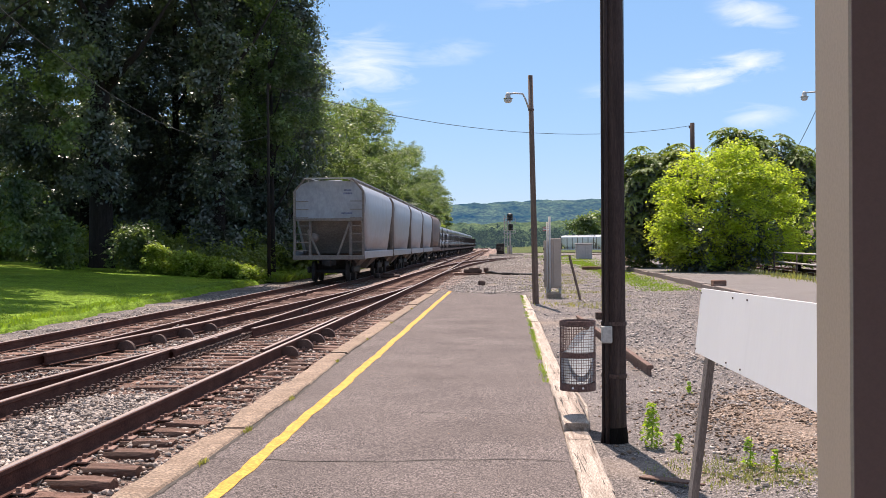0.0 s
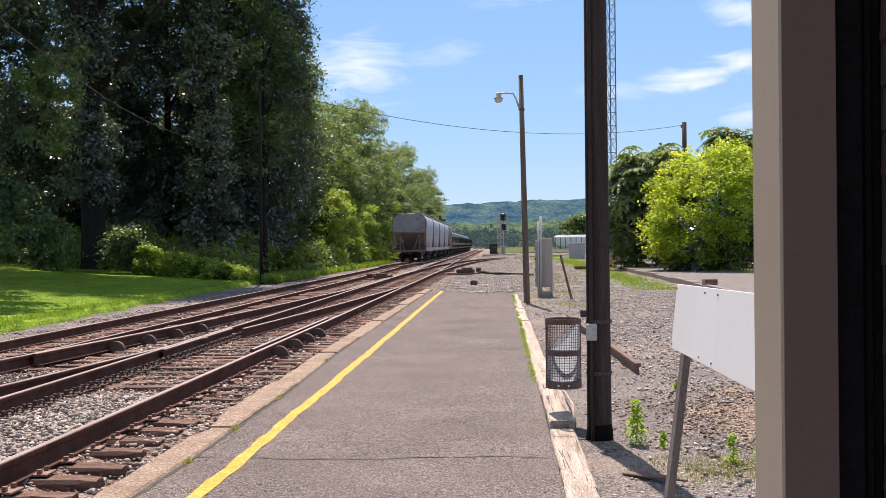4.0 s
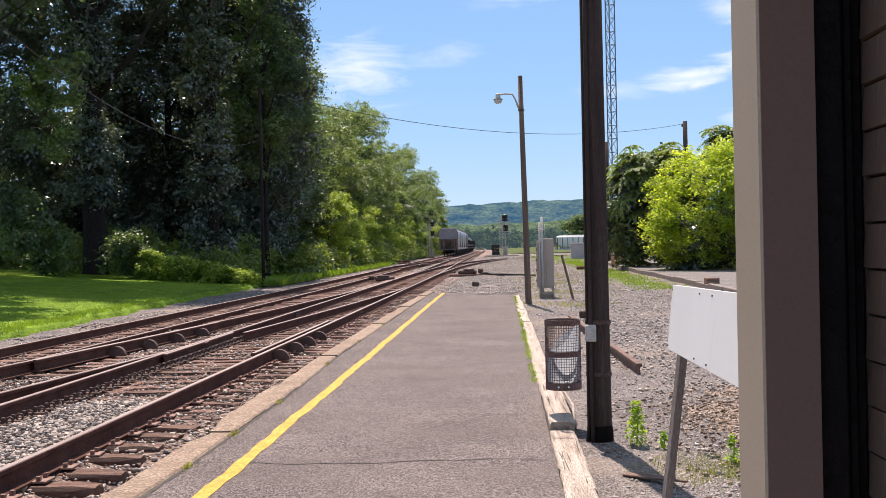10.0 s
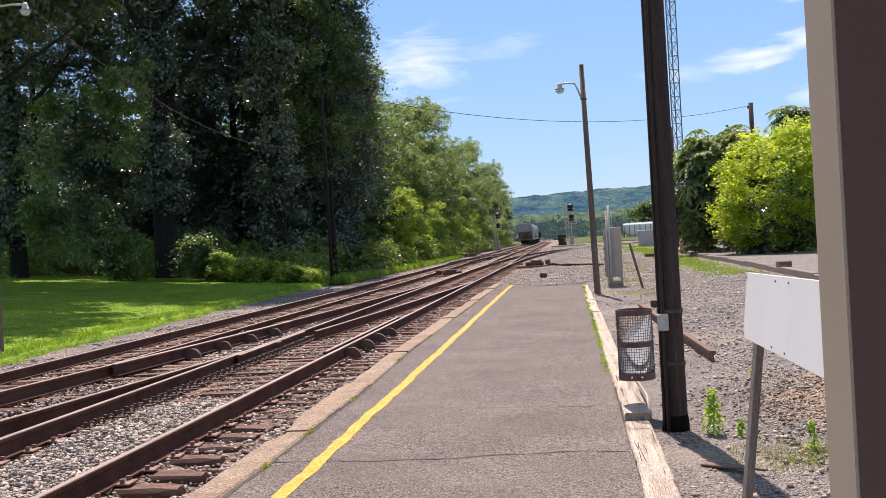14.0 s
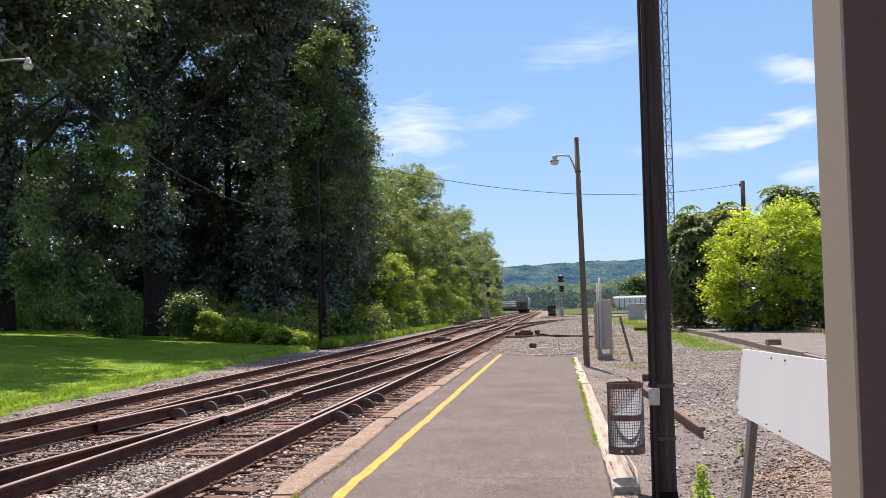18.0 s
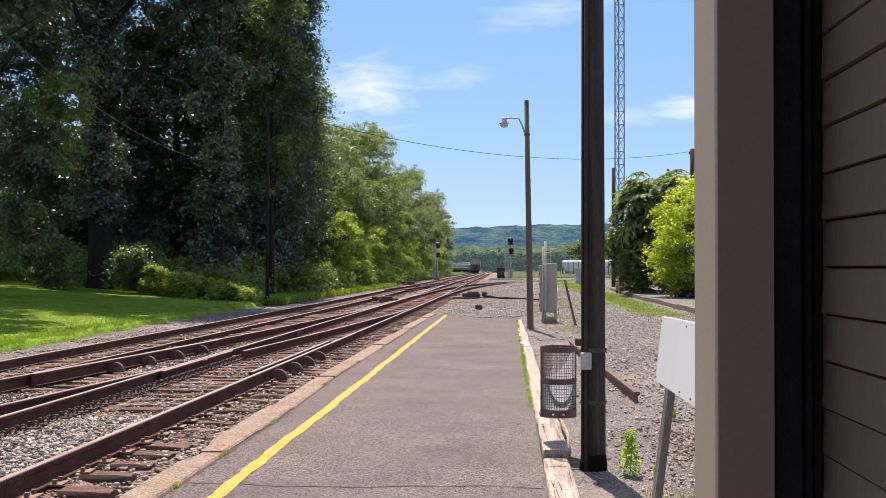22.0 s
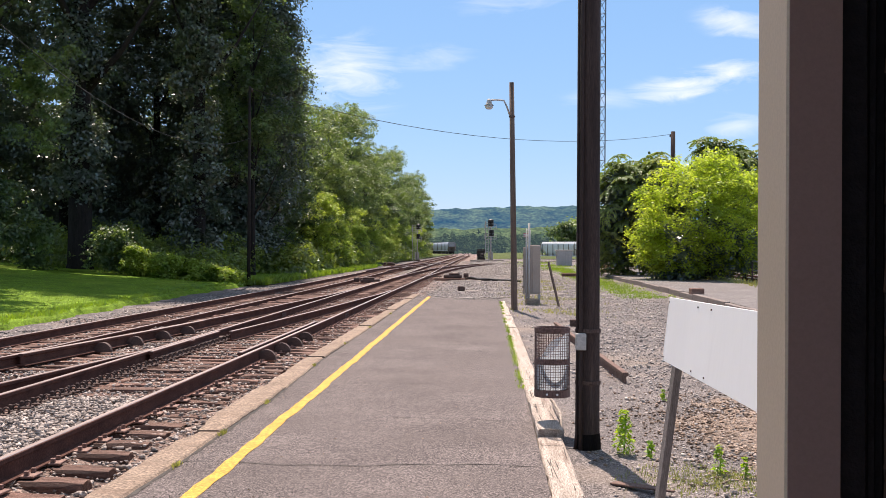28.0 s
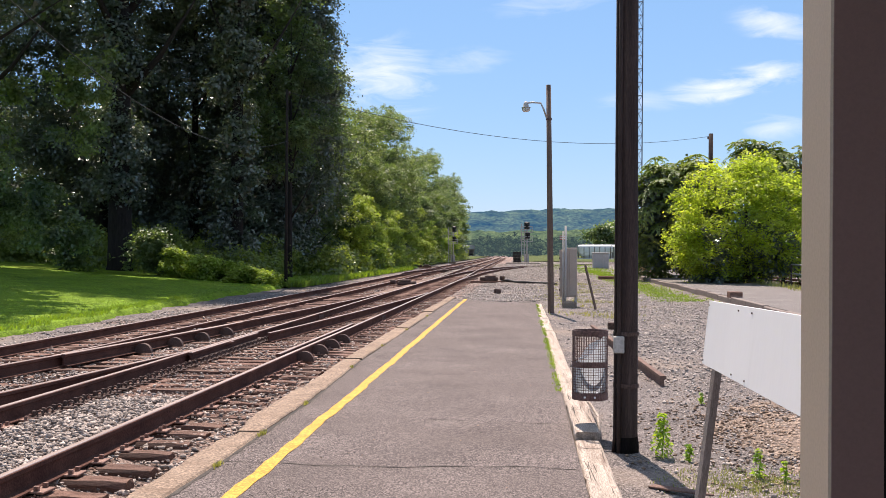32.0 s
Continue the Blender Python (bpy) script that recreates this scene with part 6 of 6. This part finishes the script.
wire((-12.3, 58.2, 9.75), (13.4, 83, 10.0), 1.4, 0.016, "black wire sagging across the tracks between poles")
wire((-12.05, 23.0, 7.9), (-12.4, 58.2, 7.2), 1.75, 0.012, "pale cable sagging before the trees")
for z, zz in ((6.8, 7.0), (5.3, 6.4), (5.1, 6.0)):
    wire((9.55, 33.5, z), (22, 96, zz), 1.0, 0.014, "wire running down from the lamp pole")

# lattice mast
t = thing("lattice_mast", "tall slender steel lattice radio mast", "radio mast", pose(9.9, 100, 0))
legs = [(-0.4, -0.23), (0.4, -0.23), (0.0, 0.46)]
for lx, ly in legs:
    part("leg", smooth(Build().tube([(lx, ly, -0.2), (lx, ly, 52)], 0.05, 6)), "mast_steel", t)
for k in range(44):
    z = 1.18 * k
    for (ax, ay), (bx, by) in zip(legs, legs[1:] + legs[:1]):
        part("diagonal", Build().tube([(ax, ay, z), (bx, by, z + 1.18)], 0.028, 4), "mast_steel", t)
        part("strut", Build().tube([(ax, ay, z), (bx, by, z)], 0.028, 4), "mast_steel", t)

t = thing("flag_pole", "small red and white flag on a far pole", "flag", pose(8.0, 210, -0.3))
part("staff", smooth(Build().tube([(0, 0, 0), (0, 0, 5.5)], 0.05, 6)), "galv", t)
for k in range(5):
    part("stripe", Build().box(-1.1, 0, -0.02, 0.02, 4.2 + 0.16 * k, 4.2 + 0.16 * (k + 1), pose(0, 0, 0, 0, -3, 12)), ("flag_red", "flag_white")[k % 2], t)
b = smooth(Build())
b.tube([(0, 0, -0.5), (0.2, 0, 3.2), (0.1, 0.1, 5.6), (0, 0, 6.3)], [9.5, 5.6, 2.0, 0.3], 28)
single("stockpile", b, "pile", "brown conical stockpile of crushed stone", "stockpile", pose(33.5, 115, -0.2))
t = thing("plank_barrier", "low orange-brown plank barrier under the trees", "barrier", pose(7.5, 70, 0))
for k in range(2):
    part("plank", Build().box(-0.8, 0.95, -0.04, 0.04, 0.1 + 0.27 * k, 0.34 + 0.27 * k, c=0.01), "orange_wood", t)
for x in (-0.7, 0.85):
    part("upright", Build().box(x - 0.06, x + 0.06, 0.05, 0.16, -0.2, 0.7, c=0.01), "tie", t)

# ---- railcars ----
SECTION = [(1.46, 0), (1.57, 0.25), (1.6, 0.5), (1.58, 0.82), (1.42, 0.92), (1.0, 0.985), (0.0, 1.0)]
HALF = 5.92


def hopper(paint, label, name="hopper_car", group="freight train", ribs=False):
    t = thing(name, label, "railcar", None, group)
    top = 4.5

    def ring(y, z0):
        right = [(x, y, z0 + (top - z0) * u) if u < 0.55 else (x, y, 1.25 + (top - 1.25) * u) for x, u in SECTION]
        return right + [(-x, yy, z) for x, yy, z in reversed(right[:-1])]
    rings = [ring(-HALF, 2.72), ring(-HALF + 1.5, 1.25), ring(HALF - 1.5, 1.25), ring(HALF, 2.72)]
    b = smooth(Build())
    n = len(rings[0])
    for rg in rings:
        b.v += rg
    for i in range(3):
        for k in range(n):
            b.f.append((i * n + k, i * n + (k + 1) % n, (i + 1) * n + (k + 1) % n, (i + 1) * n + k))
    body = part("body", b, paint, t)
    for s in (-1, 1):
        e = Build()
        e.face(*[(x, s * (HALF + 0.004), z) for x, _, z in (rings[0] if s > 0 else list(reversed(rings[0])))])
        part("end_sheet", e, paint, t)
        for dx, w, z in ((0.62, 0.34, 4.02), (0.6, 0.4, 3.88), (0.5, 0.5, 3.0)):
            part("lettering_bar", Build().box(dx if s < 0 else -dx - w, (dx + w) if s < 0 else -dx, s * (HALF + 0.006) - 0.001, s * (HALF + 0.006) + 0.001, z, z + 0.075), "marking", t, "small faded dark lettering")
    part("side_sill", Build().box(1.47, 1.6, -6.3, 6.3, 1.02, 1.36, c=0.02), paint, t)
    part("side_sill", Build().box(-1.6, -1.47, -6.3, 6.3, 1.02, 1.36, c=0.02), paint, t)
    part("centre_sill", Build().box(-0.3, 0.3, -6.3, 6.3, 0.75, 1.1), "truck", t)
    if ribs:
        for yr in np.arange(-5.6, 5.7, 1.4):
            for sx in (-1, 1):
                part("side_rib", Build().box(min(sx * 1.58, sx * 1.68), max(sx * 1.58, sx * 1.68), yr - 0.07, yr + 0.07, 1.3, 3.95), "car_dirt", t)
    for k in (-1, 1):
        h = Build()
        rg = [(-1.2, 1.0), (1.2, 1.0)]
        yc = k * 2.2
        p = [(x, yc + d, 1.26) for x, d in ((-1.3, -1.7), (1.3, -1.7), (1.3, 1.7), (-1.3, 1.7))]
        q = [(x, yc + d, 0.45) for x, d in ((-0.6, -0.4), (0.6, -0.4), (0.6, 0.4), (-0.6, 0.4))]
        for a in range(4):
            h.face(p[a], p[(a + 1) % 4], q[(a + 1) % 4], q[a])
        h.face(*reversed(q))
        part("outlet", h, "car_dirt", t, "sloping discharge hopper")
    rw = Build()
    for s in (-0.95, 0.95):
        rw.bar((s, -6.35, 4.57), (s, 6.35, 4.57), 0.28, 0.05)
        for q in np.arange(-6, 6.1, 1.5):
            rw.bar((s, q, 4.4), (s, q, 4.6), 0.05, 0.05)
    for q in (-6.3, 6.3):
        rw.bar((-1.05, q, 4.57), (1.05, q, 4.57), 0.25, 0.05)
    part("roof_walk", rw, "galv", t, "grey steel roof walkway")
    for k in (-3.6, -1.2, 1.2, 3.6):
        part("hatch", Build().box(-0.3, 0.3, k - 0.9, k + 0.9, 4.48, 4.6, c=0.04), paint, t)
    for s in (-1, 1):
        y1 = s * 6.28
        fr = Build()
        for x in (-1.52, 1.52):
            fr.bar((x, y1, 1.0), (x, y1, 4.02), 0.1, 0.1)
            fr.bar((x, y1, 4.0), (x * 0.68, y1, 4.57), 0.07, 0.07)
        for x in (-0.85, 0.95):
            fr.bar((x, y1 - s * 0.1, 1.05), (x, y1 - s * 0.12, 2.75), 0.11, 0.11)
        fr.bar((0.95, y1 - s * 0.05, 2.72), (0.35, y1 - s * 0.05, 1.1), 0.1, 0.08)
        fr.bar((-0.95, y1 - s * 0.05, 2.3), (-0.4, y1 - s * 0.05, 1.1), 0.1, 0.08)
        fr.bar((-1.52, y1, 2.75), (1.52, y1, 2.75), 0.1, 0.12)
        part("end_frame", fr, "car_dirt", t, "dusty end frame with braces")
        for x0, x1 in ((-1.52, -0.9), (0.95, 1.52)):
            ld = Build()
            for k in range(7):
                ld.bar((x0, y1 + s * 0.02, 1.4 + 0.36 * k), (x1, y1 + s * 0.02, 1.4 + 0.36 * k), 0.035, 0.035)
            part("ladder", ld, "car_dirt", t)
        sl = Build()
        sl.face((-1.4, s * 5.95, 2.7), (1.4, s * 5.95, 2.7), (1.3, s * 4.5, 1.26), (-1.3, s * 4.5, 1.26))
        part("slope_sheet", sl, "car_dirt", t, "dusty slope sheet")
        part("shear_plate", Build().box(-1.5, 1.5, min(y1, s * 4.5), max(y1, s * 4.5), 1.04, 1.12), "car_dirt", t)
        part("end_sill", Build().box(-1.6, 1.6, y1 - 0.08, y1 + 0.08, 0.98, 1.18, c=0.02), "car_dirt", t)
        part("brake_gear", smooth(Build().tube([(-0.75, s * 5.6, 1.95), (-0.75, s * 6.1, 1.95)], 0.22, 12)), "car_dirt", t, "round brake cylinder")
        cp_ = Build().box(-0.12, 0.12, min(s * 6.2, s * 6.75), max(s * 6.2, s * 6.75), 0.7, 0.95, c=0.03)
        part("coupler", cp_, "truck", t)
        add_truck(t, s * 4.7)
    return t


def add_truck(t, y0):
    tr = part("truck_frame", Build().box(-1.05, -0.9, y0 - 1.15, y0 + 1.15, 0.4, 0.68, c=0.05).box(0.9, 1.05, y0 - 1.15, y0 + 1.15, 0.4, 0.68, c=0.05).box(-1.0, 1.0, y0 - 0.2, y0 + 0.2, 0.45, 0.8), "truck", t, "dark cast railcar truck")
    for dy in (-0.88, 0.88):
        for s in (-1, 1):
            part("wheel", smooth(Build().tube([(s * 0.68, y0 + dy, 0.46), (s * 0.715, y0 + dy, 0.46), (s * 0.72, y0 + dy, 0.46), (s * 0.83, y0 + dy, 0.46)], [0.5, 0.5, 0.46, 0.45], 20)), "truck", tr)
        part("axle", Build().tube([(-0.9, y0 + dy, 0.46), (0.9, y0 + dy, 0.46)], 0.08, 8), "truck", tr)


def flatcar(label):
    t = thing("flatcar", label, "railcar", None, "freight train")
    part("deck", Build().box(-1.45, 1.45, -6.2, 6.2, 0.95, 1.2, c=0.02), "car_dirt", t)
    part("centre_sill", Build().box(-0.35, 0.35, -6.3, 6.3, 0.6, 0.96), "truck", t)
    for row, (z, xs_) in enumerate(((1.72, (-0.98, 0.0, 0.98)), (2.6, (-0.5, 0.5)), (3.42, (0.05,)))):
        for x in xs_:
            y1, r1 = 5.9 - 0.25 * row, 0.47
            outer = smooth(Build().tube([(x, -y1, z), (x, y1, z)], r1, 18, False).tube([(x, y1, z), (x, -y1, z)], r1 - 0.03, 18, False))
            part("pipe", outer, "pipe", t, "wide grey steel pipe, open at the ends")
    for y0 in (-5, -1.7, 1.7, 5):
        for x in (-1.42, 1.42):
            part("stake", Build().bar((x, y0, 1.0), (x, y0, 2.9), 0.1, 0.1), "truck", t)
    for s in (-1, 1):
        add_truck(t, s * 4.7)
        part("coupler", Build().box(-0.12, 0.12, min(s * 6.2, s * 6.75), max(s * 6.2, s * 6.75), 0.7, 0.95, c=0.03), "truck", t)
    return t


grey_car = hopper("car_grey", "weathered grey covered hopper car, end of the train")
brown_car = hopper("car_brown", "dark brown covered hopper car in the train")
pipe_car = flatcar("flatcar loaded with dark steel pipes")
TRAIN = [grey_car]
for k in range(1, 18):
    if k < 4:
        TRAIN.append(copy_thing(grey_car, Matrix()))
    elif k == 4:
        TRAIN.append(brown_car)
    elif k == 5:
        TRAIN.append(pipe_car)
    else:
        TRAIN.append(copy_thing(pipe_car, Matrix()))
TRAIN[0]["label"] = "last car of the train, weathered grey covered hopper"
for ob in TRAIN[1:4]:
    ob["label"] = "weathered grey covered hopper car in the train"

white = hopper("car_white", "white covered hopper car standing on a yard track", "yard_car", "yard cars", True)
YARD = [(16.0, 264), (23.2, 253), (30.4, 242), (37.6, 231), (44.8, 220), (52, 209)]
for i, (x, y) in enumerate(YARD):
    m = pose(x + 2.6, y, -1.1, 0, 0, 56.8 + 180)
    if i == 0:
        white.matrix_basis = m
    else:
        copy_thing(white, m)


# ---- moving things ----
def motions():
    pitch = 13.3
    start = 0.0
    for d in np.arange(0, A_LEN, 0.5):
        if A_AT(d)[1] >= 49.4:
            start = float(d)
            break
    speed = 13.55
    for i, ob in enumerate(TRAIN):
        rows = []
        for t in np.arange(0, 32.01, 1.0):
            d = start + 6.3 + i * pitch + speed * t
            p, q = A_AT(min(d, A_LEN - 1.2)), A_AT(min(d + 1, A_LEN - 0.1))
            over = max(0.0, d - (A_LEN - 1.2))
            u = (q - p) / np.linalg.norm(q - p)
            rows.append((float(t), pose(p[0] + u[0] * over, p[1] + u[1] * over, A_TOP, 0, 0, -math.degrees(math.atan2(u[0], u[1])))))
        walk(ob, rows)


motions()
